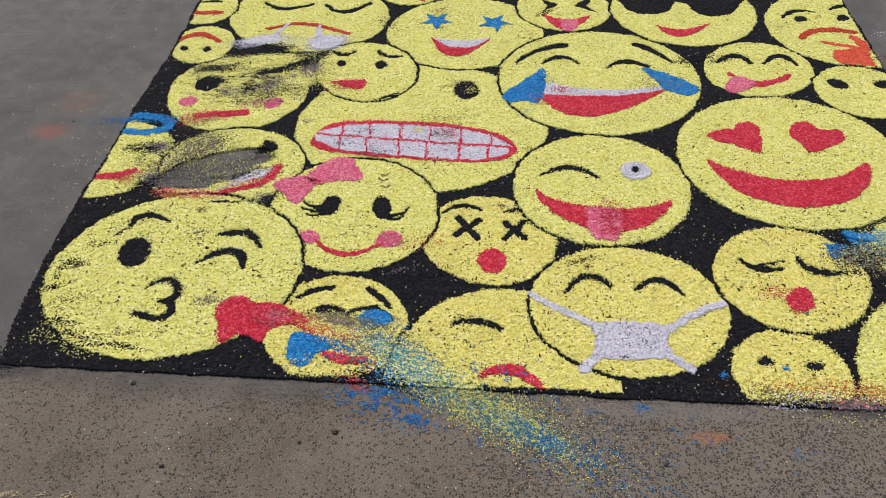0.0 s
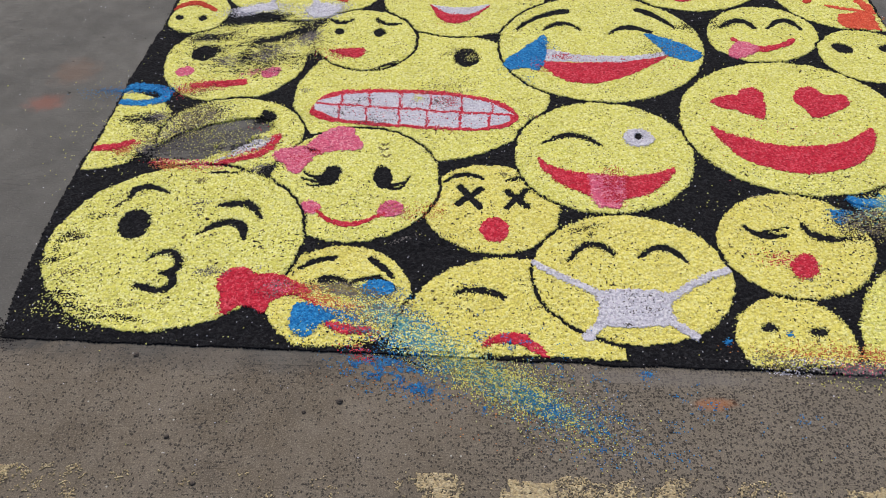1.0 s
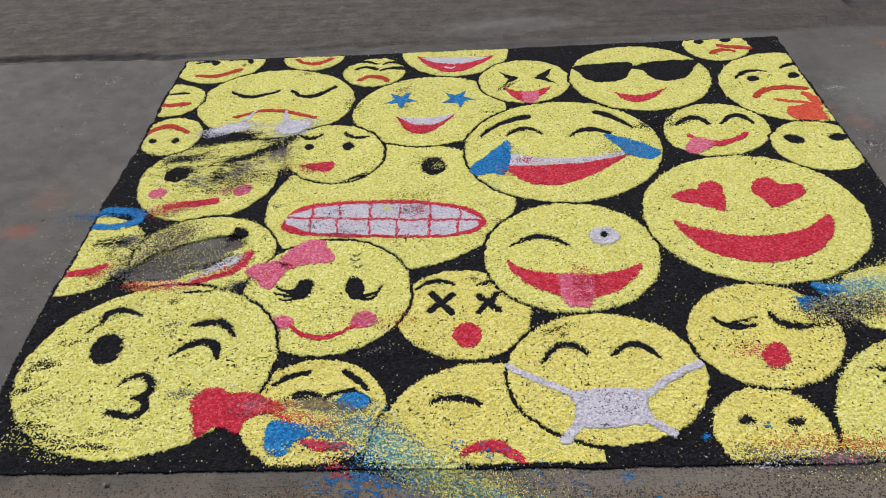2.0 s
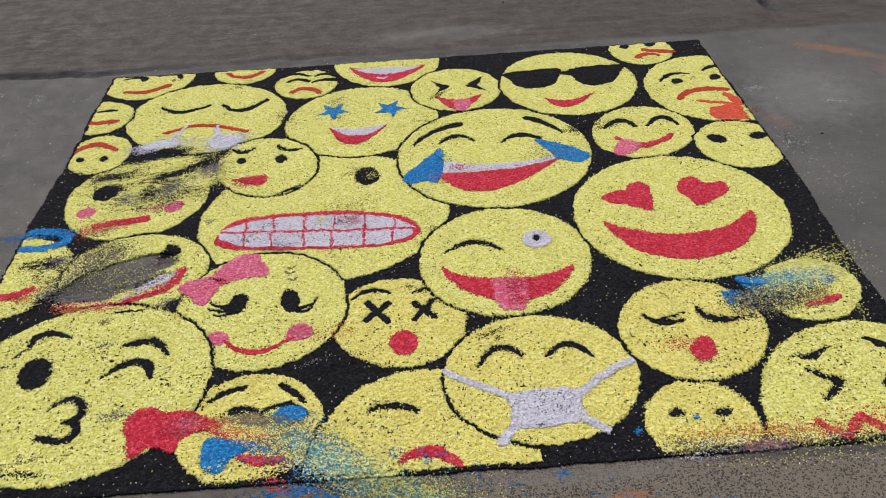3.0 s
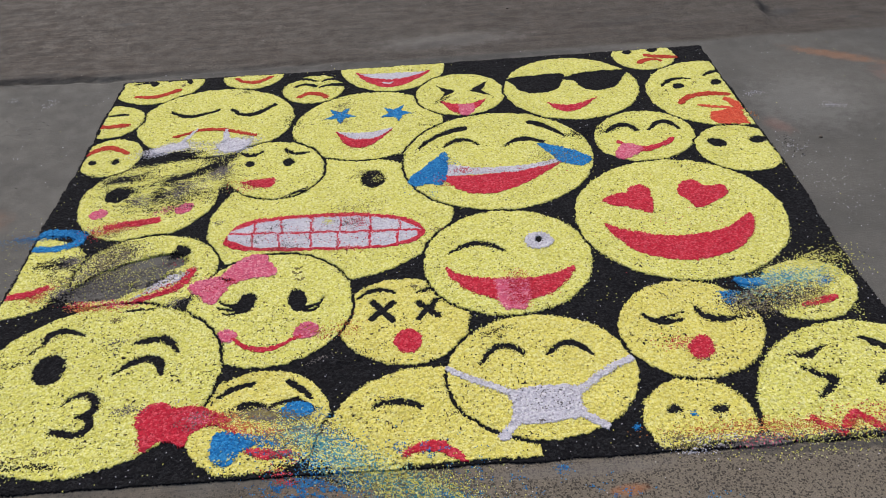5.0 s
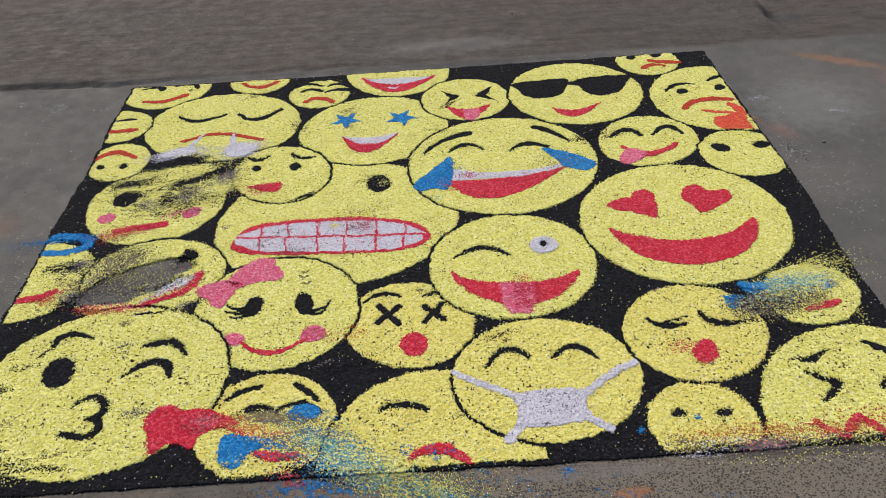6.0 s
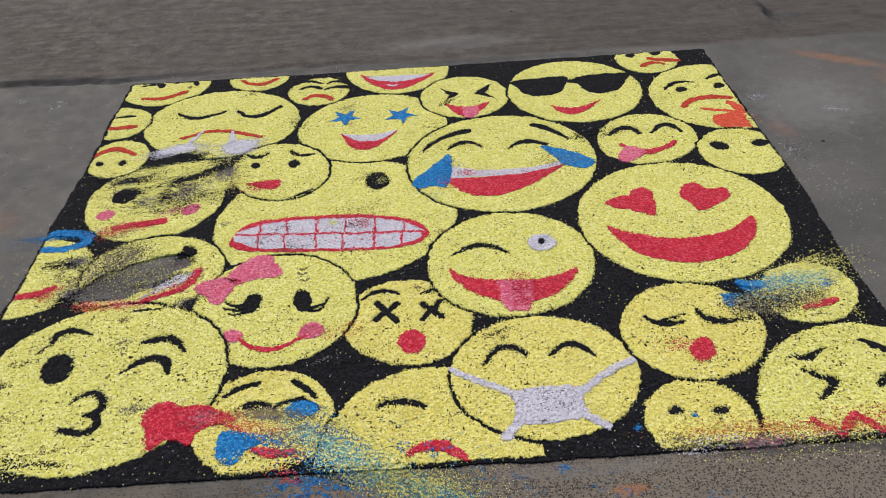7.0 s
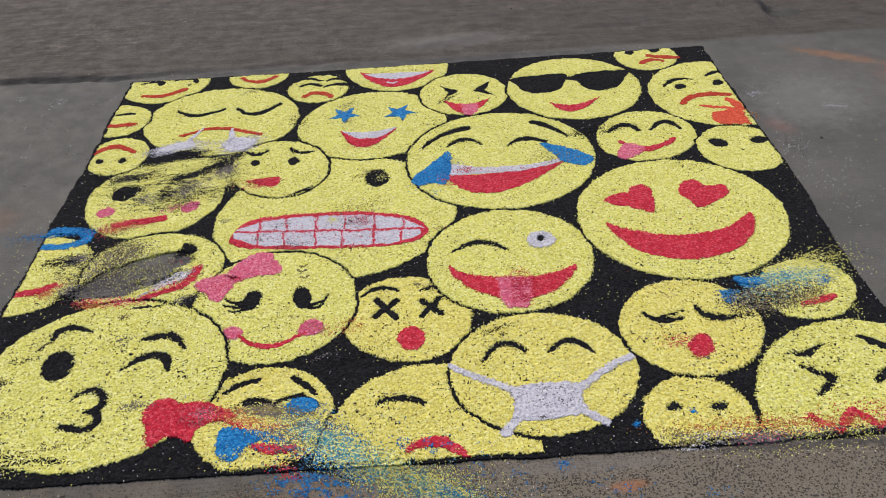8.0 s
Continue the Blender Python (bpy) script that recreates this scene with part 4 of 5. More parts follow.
smear(BLACK, 0.000, 0.450, 0.015, 0.350, 0, 0.30, only="outside", seed=99)
smear(BLACK, -0.01, 0.010, 0.060, 0.040, 0, 0.60, only="outside", seed=39)
# more of the olive haze and stray colour
smear(WHITE, 2.610, 1.635, 0.045, 0.016, 10, 0.35, grain=0.016, clot=0.4, only="outside", seed=109)
smear(WHITE, 2.860, 1.500, 0.045, 0.020, -20, 0.30, grain=0.016, clot=0.4, only="outside", seed=110)
smear(WHITE, -0.285, 1.950, 0.030, 0.040, 0, 0.08, grain=0.016, clot=0.3, only="outside", seed=111)
smear(WHITE, -0.460, 2.000, 0.030, 0.020, 0, 0.25, grain=0.016, clot=0.3, only="outside", seed=112)
smear(BLACK, 2.600, 1.240, 0.050, 0.080, 0, 0.05, only="outside", seed=113)
smear(WHITE, 2.600, 1.230, 0.050, 0.080, 0, 0.03, only="outside", seed=114)
smear(WHITE, 2.640, 0.950, 0.120, 0.200, 0, 0.008, only="outside", seed=115)
smear(YELLOW, -0.090, 0.800, 0.070, 0.300, 0, 0.010, only="outside", seed=116)
smear(DUST, 2.080, -0.030, 0.300, 0.012, -2, 0.5, seed=117)
smear(YELLOW, 2.050, -0.075, 0.200, 0.018, -2, 0.10, only="outside", seed=118)
smear(BLACK, 1.060, 1.920, 0.30, 0.10, 0, 0.012, only="yellow", seed=119)
smear(GREY, 0.945, 1.740, 0.05, 0.03, 40, 0.35, grain=0.016, clot=0.2, seed=120)
smear(BLACK, 0.755, 1.640, 0.03, 0.05, 30, 0.30, only="yellow", seed=121)
smear(RED, 1.497, 0.568, 0.045, 0.085, 0, 0.40, 3.0, seed=122)
smear(YELLOW, 1.082, 1.205, 0.022, 0.018, 30, 0.35, grain=0.02, clot=0.30, seed=123)
smear(BLACK, 1.560, 0.470, 0.040, 0.012, 10, 0.25, seed=128)
smear(BLACK, 1.395, 0.395, 0.050, 0.012, 20, 0.35, only="yellow", seed=129)
smear(DUST, 0.560, 1.000, 0.020, 0.012, 0, 0.6, seed=130)
smear(GREY, 0.330, 0.560, 0.020, 0.014, 0, 0.5, seed=131)
smear(DUST, 0.440, 0.215, 0.040, 0.016, 10, 0.5, grain=0.016, clot=0.2, seed=132)
smear(DUST, 0.350, 0.460, 0.030, 0.030, 0, 0.3, seed=133)
smear(RED, 0.930, 0.890, 0.240, 0.050, -3, 0.05, seed=135)
smear(DUST, 1.497, 0.150, 0.080, 0.045, 0, 0.10, grain=0.012, clot=0.25, seed=140)
smear(YELLOW, 1.960, -0.030, 0.150, 0.018, -2, 0.21, seed=144)
smear(WHITE, 1.860, -0.036, 0.050, 0.006, -2, 0.18, seed=145)
smear(BLUE, 1.560, -0.130, 0.30, 0.060, -10, 0.35, grain=0.012, clot=0.68, streak=1.2, only="outside", seed=146)

# blue dust mixed into the yellow of the swept face
# scuffed teeth
smear(YELLOW, 0.919, 0.965, 0.022, 0.020, 10, 0.40, seed=153)
smear(DUST, 0.985, 0.955, 0.050, 0.030, 10, 0.20, seed=154)
smear(DUST, 0.800, 0.845, 0.050, 0.018, 4, 0.23, seed=155)
smear(BLACK, 0.800, 0.850, 0.060, 0.030, 0, 0.050, seed=156)
smear(DUST, 0.753, 0.955, 0.040, 0.014, 10, 0.18, seed=157)
smear(DUST, 0.688, 0.890, 0.040, 0.020, 20, 0.18, seed=158)
smear(BLACK, 0.930, 0.900, 0.240, 0.060, 0, 0.015, seed=159)
# a dark thumbed curl below the bow face's smile
smear(DUST, 0.920, 0.345, 0.040, 0.006, 28, 0.70, seed=160)
smear(BLACK, 0.905, 0.350, 0.050, 0.030, 10, 0.06, only="yellow", seed=161)
smear(YELLOW, 1.950, -0.014, 0.150, 0.028, -2, 0.24, 1.6, seed=162)
smear(RUST, 1.990, -0.005, 0.170, 0.022, -2, 0.22, 1.6, seed=163)
smear(WHITE, 1.900, -0.020, 0.120, 0.016, -2, 0.14, seed=164)
# teal dust where blue and yellow mingled
# yellow left between the black strokes
# ragged rim of the kissing face
smear(BLACK, 0.030, 0.245, 0.050, 0.012, 20, 0.8, grain=0.02, clot=0.15, seed=183)
smear(BLACK, 0.085, 0.130, 0.060, 0.012, -10, 0.7, grain=0.02, clot=0.2, seed=184)
smear(BLACK, 0.140, 0.090, 0.060, 0.012, -15, 0.7, grain=0.02, clot=0.2, seed=185)
smear(BLACK, 0.240, 0.060, 0.080, 0.012, -4, 0.6, grain=0.02, clot=0.2, seed=186)
# the laughing face dragged over its own rim
# the flushed face rubbed ragged towards the back
smear(WHITE, 0.420, 1.500, 0.050, 0.030, 0, 0.35, grain=0.02, clot=0.3, seed=198)
smear(WHITE, 0.300, 1.510, 0.090, 0.022, 14, 0.7, grain=0.02, clot=0.1, seed=201)
smear(WHITE, 0.555, 1.525, 0.060, 0.024, 5, 0.7, grain=0.02, clot=0.1, seed=202)

# black soot dragged over the blushing face
smear(BLACK, 0.333, 1.231, 0.212, 0.135, -4, 0.88, grain=0.022, clot=0.5, seed=300)
smear(GREY, 0.471, 1.266, 0.097, 0.076, 23, 0.80, grain=0.02, clot=0.3, seed=301)
smear(YELLOW, 0.270, 1.360, 0.046, 0.028, 15, 0.55, grain=0.02, clot=0.30, seed=302)
smear(YELLOW, 0.362, 1.365, 0.066, 0.026, 19, 0.55, grain=0.02, clot=0.30, seed=303)
smear(YELLOW, 0.479, 1.248, 0.061, 0.037, 22, 1.12, grain=0.02, clot=0.2, seed=304)
smear(DUST, 0.389, 1.210, 0.058, 0.041, 61, 0.55, grain=0.02, seed=305)
smear(DUST, 0.507, 1.306, 0.063, 0.029, 51, 1.28, grain=0.02, seed=306)
smear(DUST, 0.272, 1.160, 0.049, 0.031, -20, 0.60, grain=0.02, clot=0.15, seed=307)
smear(DUST, 0.179, 1.311, 0.045, 0.023, 20, 1.12, seed=308)
smear(BLACK, 0.307, 1.431, 0.108, 0.037, 15, 1.80, 2.0, grain=0.03, seed=309)
smear(BLACK, 0.394, 1.301, 0.075, 0.017, 17, 1.80, 1.6, seed=310)
smear(BLACK, 0.489, 1.376, 0.082, 0.028, 38, 1.80, 1.5, grain=0.02, clot=0.1, seed=311)
smear(BLACK, 0.173, 1.308, 0.068, 0.022, 5, 1.80, 1.5, grain=0.02, clot=0.15, seed=312)
smear(BLACK, 0.190, 1.233, 0.054, 0.016, -6, 1.80, 1.5, seed=313)
smear(BLACK, 0.178, 1.214, 0.030, 0.038, 24, 0.9, 1.5, seed=314)
smear(BLACK, 0.331, 1.176, 0.026, 0.024, 27, 1.80, grain=0.02, clot=0.15, seed=315)
smear(BLACK, 0.389, 1.145, 0.033, 0.028, 8, 1.44, grain=0.02, clot=0.2, seed=316)
smear(BLACK, 0.352, 1.116, 0.062, 0.018, 4, 1.12, grain=0.02, clot=0.3, seed=317)
smear(BLACK, 0.448, 1.197, 0.071, 0.034, -25, 0.80, grain=0.016, clot=0.4, seed=318)
smear(YELLOW, 0.180, 1.267, 0.048, 0.011, -8, 1.28, seed=319)
smear(BLACK, 0.090, 1.321, 0.061, 0.022, -22, 0.80, grain=0.02, clot=0.3, seed=320)
# the mouth rubbed bare to the ground
smear(None, 0.324, 0.762, 0.163, 0.064, 21, 2.8, 3.0, grain=0.03, seed=321)
smear(None, 0.262, 0.683, 0.082, 0.034, 1, 2.4, 2.6, grain=0.03, seed=322)
smear(None, 0.397, 0.815, 0.082, 0.037, 12, 2.2, 2.6, grain=0.03, seed=323)
smear(DUST, 0.304, 0.744, 0.134, 0.075, 20, 0.51, 1.6, grain=0.03, clot=0.2, seed=324)
smear(YELLOW, 0.316, 0.763, 0.118, 0.079, 13, 0.08, seed=325)
smear(GREY, 0.236, 0.849, 0.070, 0.049, 34, 0.88, grain=0.02, clot=0.15, seed=326)
smear(DUST, 0.244, 0.843, 0.089, 0.047, 29, 0.80, grain=0.02, clot=0.2, seed=327)
smear(BLACK, 0.238, 0.849, 0.080, 0.051, 38, 0.51, grain=0.016, clot=0.25, seed=328)
smear(YELLOW, 0.344, 0.851, 0.049, 0.024, 24, 0.56, seed=329)
smear(DUST, 0.144, 0.701, 0.039, 0.038, 49, 1.04, grain=0.02, clot=0.15, seed=330)
smear(DUST, 0.117, 0.842, 0.040, 0.034, 12, 1.04, grain=0.02, clot=0.15, seed=331)
smear(BLACK, 0.074, 0.845, 0.059, 0.024, 13, 1.52, grain=0.02, clot=0.25, seed=332)
smear(BLACK, 0.116, 0.815, 0.064, 0.036, -24, 0.64, grain=0.016, clot=0.3, seed=333)
smear(GREY, 0.119, 0.755, 0.060, 0.032, -30, 0.56, grain=0.016, clot=0.25, seed=334)
smear(YELLOW, 0.105, 0.786, 0.016, 0.020, 31, 1.36, seed=335)
smear(BLACK, 0.137, 0.663, 0.047, 0.025, 19, 1.36, grain=0.02, clot=0.15, seed=336)
smear(BLACK, 0.218, 0.661, 0.032, 0.007, -3, 1.76, seed=337)
smear(RED, 0.268, 0.628, 0.101, 0.017, -5, 0.80, grain=0.02, clot=0.2, seed=338)
smear(PINK, 0.274, 0.631, 0.086, 0.020, -6, 0.51, seed=339)
smear(RUST, 0.228, 0.621, 0.060, 0.020, -10, 0.56, seed=340)
smear(RED, 0.063, 0.708, 0.044, 0.018, 37, 0.80, grain=0.016, clot=0.2, seed=341)
smear(RUST, 0.064, 0.684, 0.033, 0.022, 27, 0.35, seed=342)
smear(WHITE, 0.437, 0.716, 0.067, 0.014, 30, 0.65, 1.6, seed=343)
smear(RED, 0.430, 0.670, 0.060, 0.011, 21, 0.96, grain=0.02, clot=0.2, seed=344)
smear(WHITE, 0.459, 0.743, 0.026, 0.009, 27, 0.80, seed=345)
smear(BLACK, 0.446, 0.848, 0.034, 0.016, 10, 1.28, grain=0.02, clot=0.15, seed=346)
smear(BLACK, 0.507, 0.617, 0.042, 0.015, 15, 1.20, grain=0.02, clot=0.2, seed=347)
smear(DUST, 0.488, 0.617, 0.045, 0.017, 16, 0.56, grain=0.02, clot=0.2, seed=348)
smear(BLACK, 0.388, 0.596, 0.051, 0.006, 2, 1.28, grain=0.02, clot=0.2, seed=349)
# the long spill of red, blue and yellow in front
smear(RED, 0.609, 0.171, 0.052, 0.030, -7, 1.60, 1.6, seed=350)
smear(DUST, 0.617, 0.164, 0.040, 0.024, 14, 0.40, 1.6, grain=0.03, seed=351)
smear(PINK, 0.625, 0.170, 0.044, 0.023, -21, 0.30, 1.6, grain=0.02, seed=352)
smear(RED, 0.704, 0.134, 0.056, 0.014, -23, 0.88, seed=353)
smear(RUST, 0.764, 0.125, 0.084, 0.020, -14, 0.88, seed=354)
smear(YELLOW, 0.767, 0.125, 0.079, 0.020, -12, 0.61, grain=0.016, clot=0.15, seed=355)
smear(DUST, 0.776, 0.165, 0.072, 0.023, -10, 1.36, 1.6, grain=0.02, seed=356)
smear(GREY, 0.781, 0.163, 0.077, 0.026, -7, 0.80, 1.5, seed=357)
smear(BLACK, 0.741, 0.193, 0.039, 0.009, 3, 1.12, seed=358)
smear(RUST, 0.709, 0.170, 0.048, 0.011, -11, 0.48, seed=359)
smear(DUST, 0.833, 0.081, 0.072, 0.022, -16, 0.72, grain=0.02, seed=360)
smear(BLUE, 0.794, 0.085, 0.059, 0.016, -21, 0.80, grain=0.016, clot=0.15, seed=361)
smear(DUST, 0.899, 0.106, 0.075, 0.036, -20, 0.80, grain=0.016, seed=362)
smear(GREY, 0.905, 0.100, 0.084, 0.039, -22, 0.88, grain=0.016, seed=363)
smear(YELLOW, 0.925, 0.096, 0.092, 0.043, -22, 0.72, grain=0.012, clot=0.15, seed=364)
smear(TEAL, 0.931, 0.071, 0.096, 0.033, -26, 0.77, grain=0.012, clot=0.15, seed=365)
smear(BLUE, 0.984, 0.066, 0.095, 0.031, -24, 0.46, grain=0.01, clot=0.42, streak=1.2, seed=366)
smear(BLUE, 0.927, 0.153, 0.036, 0.018, -26, 0.59, grain=0.008, clot=0.35, streak=1.2, seed=367)
smear(DUST, 0.884, 0.035, 0.090, 0.024, -12, 0.56, grain=0.016, clot=0.15, seed=368)
smear(RED, 0.871, 0.020, 0.039, 0.018, -26, 0.61, grain=0.012, clot=0.3, streak=1.2, seed=369)
smear(BLACK, 0.887, -0.015, 0.047, 0.023, -6, 1.04, grain=0.02, clot=0.2, seed=370)
smear(GREY, 0.994, -0.005, 0.080, 0.033, -19, 0.56, grain=0.012, clot=0.2, seed=371)
smear(TEAL, 0.988, 0.001, 0.084, 0.039, -14, 0.80, grain=0.012, clot=0.2, seed=372)
smear(BLACK, 0.963, -0.020, 0.069, 0.024, -35, 0.67, grain=0.014, clot=0.3, seed=373)
smear(YELLOW, 1.007, -0.007, 0.105, 0.044, -15, 0.77, grain=0.01, clot=0.25, seed=374)
smear(BLUE, 0.968, -0.002, 0.152, 0.038, -13, 0.76, grain=0.008, clot=0.5, streak=1.2, seed=375)
smear(BLACK, 0.894, -0.015, 0.058, 0.024, -17, 0.88, grain=0.016, clot=0.2, seed=376)
smear(TEAL, 1.112, -0.063, 0.165, 0.044, -29, 1.22, grain=0.012, clot=0.2, seed=377)
smear(YELLOW, 1.138, -0.076, 0.169, 0.053, -29, 1.20, grain=0.01, clot=0.25, seed=378)
smear(YELLOW, 1.266, -0.150, 0.080, 0.023, -30, 1.32, grain=0.01, clot=0.2, seed=379)
smear(TEAL, 1.269, -0.151, 0.075, 0.024, -29, 0.90, seed=380)
smear(BLUE, 1.293, -0.161, 0.066, 0.021, -25, 0.92, grain=0.008, clot=0.35, streak=1.2, seed=381)
smear(BLUE, 0.930, -0.082, 0.122, 0.043, -16, 1.44, grain=0.008, clot=0.5, streak=1.2, seed=382)
smear(BLUE, 0.975, -0.114, 0.041, 0.014, -5, 1.71, grain=0.008, clot=0.3, streak=1.2, seed=383)
smear(BLUE, 0.904, -0.045, 0.039, 0.013, 0, 1.67, grain=0.008, clot=0.3, streak=1.2, seed=384)
smear(RED, 0.853, -0.027, 0.050, 0.020, -23, 0.56, grain=0.012, clot=0.3, streak=1.2, seed=385)
smear(YELLOW, 1.227, -0.094, 0.109, 0.099, -24, 0.08, seed=386)
smear(BLUE, 1.180, -0.155, 0.133, 0.041, -18, 0.68, grain=0.008, clot=0.58, streak=1.2, seed=387)
smear(BLUE, 1.386, -0.215, 0.074, 0.059, -33, 0.83, grain=0.008, clot=0.6, streak=1.2, seed=388)
smear(BLUE, 1.522, -0.253, 0.086, 0.046, -11, 0.52, grain=0.008, clot=0.64, streak=1.2, seed=389)
smear(YELLOW, 1.380, -0.219, 0.078, 0.057, -28, 0.06, seed=390)
# dark sweep across the face at the right border
smear(BLACK, 2.193, 0.453, 0.120, 0.049, 8, 0.99, 1.6, grain=0.014, clot=0.12, seed=391)
smear(DUST, 2.167, 0.437, 0.096, 0.045, 5, 0.64, grain=0.016, seed=392)
smear(GREY, 2.222, 0.445, 0.123, 0.053, 9, 0.80, 1.5, grain=0.014, clot=0.1, seed=393)
smear(TEAL, 2.278, 0.520, 0.110, 0.040, 11, 0.72, grain=0.012, clot=0.1, seed=394)
smear(BLUE, 2.265, 0.528, 0.099, 0.036, 9, 0.42, grain=0.012, clot=0.2, seed=395)
smear(YELLOW, 2.294, 0.537, 0.117, 0.062, 0, 0.53, grain=0.012, clot=0.2, seed=396)
smear(YELLOW, 2.262, 0.452, 0.102, 0.053, 10, 0.35, grain=0.012, clot=0.2, seed=397)
smear(BLUE, 2.164, 0.513, 0.037, 0.023, -6, 1.80, 3.0, grain=0.02, seed=398)
smear(BLUE, 2.079, 0.458, 0.024, 0.024, 0, 0.80, grain=0.012, clot=0.3, seed=399)
smear(BLUE, 2.378, 0.502, 0.035, 0.017, 18, 0.72, seed=400)
smear(YELLOW, 2.376, 0.592, 0.087, 0.039, 12, 0.58, grain=0.012, clot=0.25, seed=401)
smear(YELLOW, 2.437, 0.577, 0.072, 0.092, -42, 0.19, seed=402)
smear(YELLOW, 2.408, 0.394, 0.069, 0.024, -95, 0.19, seed=403)
smear(BLACK, 2.109, 0.381, 0.047, 0.016, -20, 0.64, seed=404)
# brown and pink rubbed under the mouthless face
smear(DUST, 1.984, -0.039, 0.078, 0.017, -1, 1.12, 1.6, grain=0.02, seed=405)
smear(PINK, 1.990, -0.038, 0.067, 0.016, -1, 0.26, seed=406)
smear(WHITE, 1.821, -0.048, 0.046, 0.008, -6, 0.67, seed=407)
smear(GREY, 1.804, -0.035, 0.040, 0.011, 1, 0.64, seed=408)

# the worst of the rubbing, over all that lies there
smear(BLACK, 0.335, 1.318, 0.209, 0.102, 10, 0.65, grain=0.016, clot=0.5, seed=500)
smear(BLACK, 0.371, 1.190, 0.135, 0.081, 12, 0.45, grain=0.014, clot=0.52, seed=501)
smear(DUST, 0.392, 1.210, 0.066, 0.041, 60, 0.55, 1.6, grain=0.02, seed=502)
smear(DUST, 0.500, 1.288, 0.081, 0.032, 54, 0.60, 1.5, grain=0.02, clot=0.1, seed=503)
smear(YELLOW, 0.319, 1.347, 0.141, 0.048, 6, 0.5, grain=0.016, clot=0.4, seed=504)
smear(BLACK, 0.497, 1.370, 0.085, 0.020, 38, 1.3, 1.5, grain=0.02, clot=0.15, seed=505)
smear(BLACK, 0.308, 1.429, 0.108, 0.025, 14, 1.3, 2.0, grain=0.02, clot=0.05, seed=506)
smear(None, 0.207, 0.682, 0.078, 0.034, 1, 2.0, 2.0, grain=0.02, clot=0.1, seed=507)
smear(DUST, 0.202, 0.700, 0.076, 0.044, 10, 0.55, grain=0.016, clot=0.15, seed=508)
smear(DUST, 0.227, 0.805, 0.117, 0.057, 44, 0.75, grain=0.016, clot=0.2, seed=509)
smear(BLACK, 0.220, 0.817, 0.112, 0.057, 44, 0.5, grain=0.012, clot=0.3, seed=510)
smear(YELLOW, 0.243, 0.829, 0.101, 0.054, 41, 0.42, grain=0.012, clot=0.3, seed=511)
smear(GREY, 0.238, 0.832, 0.093, 0.056, 36, 0.5, grain=0.012, clot=0.25, seed=512)
smear(BLACK, 0.089, 0.824, 0.069, 0.047, 8, 0.55, grain=0.014, clot=0.4, seed=513)
smear(YELLOW, 0.271, 0.631, 0.109, 0.014, -10, 0.5, grain=0.012, clot=0.2, seed=514)
smear(RED, 0.270, 0.634, 0.106, 0.012, -6, 0.4, grain=0.012, clot=0.25, seed=515)
smear(YELLOW, 0.431, 0.691, 0.072, 0.021, 23, 0.12, seed=516)
smear(RED, 0.197, 1.006, 0.061, 0.028, 31, 0.45, grain=0.012, clot=0.2, seed=517)
smear(GREY, 0.217, 0.981, 0.046, 0.022, 23, 0.35, seed=518)
smear(RUST, 0.753, 0.128, 0.097, 0.018, -16, 0.45, grain=0.012, clot=0.2, seed=519)
smear(DUST, 0.903, 0.100, 0.086, 0.031, -21, 0.55, grain=0.012, clot=0.2, seed=520)
smear(TEAL, 0.942, 0.066, 0.109, 0.034, -28, 0.55, grain=0.01, clot=0.2, seed=521)
smear(YELLOW, 0.955, 0.068, 0.122, 0.038, -26, 0.4, grain=0.01, clot=0.3, seed=522)
smear(TEAL, 1.005, -0.021, 0.106, 0.036, -23, 0.68, grain=0.01, clot=0.25, seed=523)
smear(BLACK, 0.934, -0.018, 0.090, 0.023, -27, 0.45, grain=0.01, clot=0.35, seed=524)
smear(YELLOW, 1.017, -0.022, 0.106, 0.037, -23, 0.63, grain=0.01, clot=0.3, seed=525)
smear(BLUE, 0.959, -0.019, 0.114, 0.034, -22, 0.35, grain=0.01, clot=0.4, seed=526)
smear(TEAL, 1.148, -0.083, 0.185, 0.027, -28, 0.75, grain=0.008, clot=0.2, seed=527)
smear(YELLOW, 1.176, -0.093, 0.177, 0.034, -31, 0.48, grain=0.008, clot=0.3, seed=528)
smear(BLUE, 1.245, -0.134, 0.117, 0.029, -27, 0.63, grain=0.008, clot=0.4, seed=529)
smear(GREY, 1.080, -0.043, 0.111, 0.033, -27, 0.35, grain=0.008, clot=0.2, seed=530)
smear(TEAL, 2.245, 0.490, 0.126, 0.042, 13, 0.4, grain=0.01, clot=0.2, seed=531)
smear(DUST, 2.200, 0.450, 0.104, 0.038, 8, 0.45, 1.5, grain=0.014, clot=0.15, seed=532)
smear(BLACK, 2.201, 0.441, 0.108, 0.038, 8, 0.5, 1.5, grain=0.012, clot=0.3, seed=533)
smear(YELLOW, 2.277, 0.498, 0.094, 0.046, 5, 0.25, grain=0.01, clot=0.3, seed=534)
smear(DUST, 1.989, -0.040, 0.093, 0.014, -1, 0.6, 1.6, grain=0.014, clot=0.1, seed=535)
smear(RUST, 1.980, -0.029, 0.105, 0.011, -4, 0.18, grain=0.012, clot=0.2, seed=536)
smear(WHITE, 0.302, 1.507, 0.075, 0.034, 25, 1.0, 1.5, grain=0.02, clot=0.1, seed=560)
smear(WHITE, 0.538, 1.485, 0.068, 0.050, 13, 1.1, 1.5, grain=0.02, clot=0.1, seed=561)
smear(BLACK, 0.337, 1.468, 0.052, 0.016, 18, 0.8, grain=0.016, clot=0.2, seed=562)
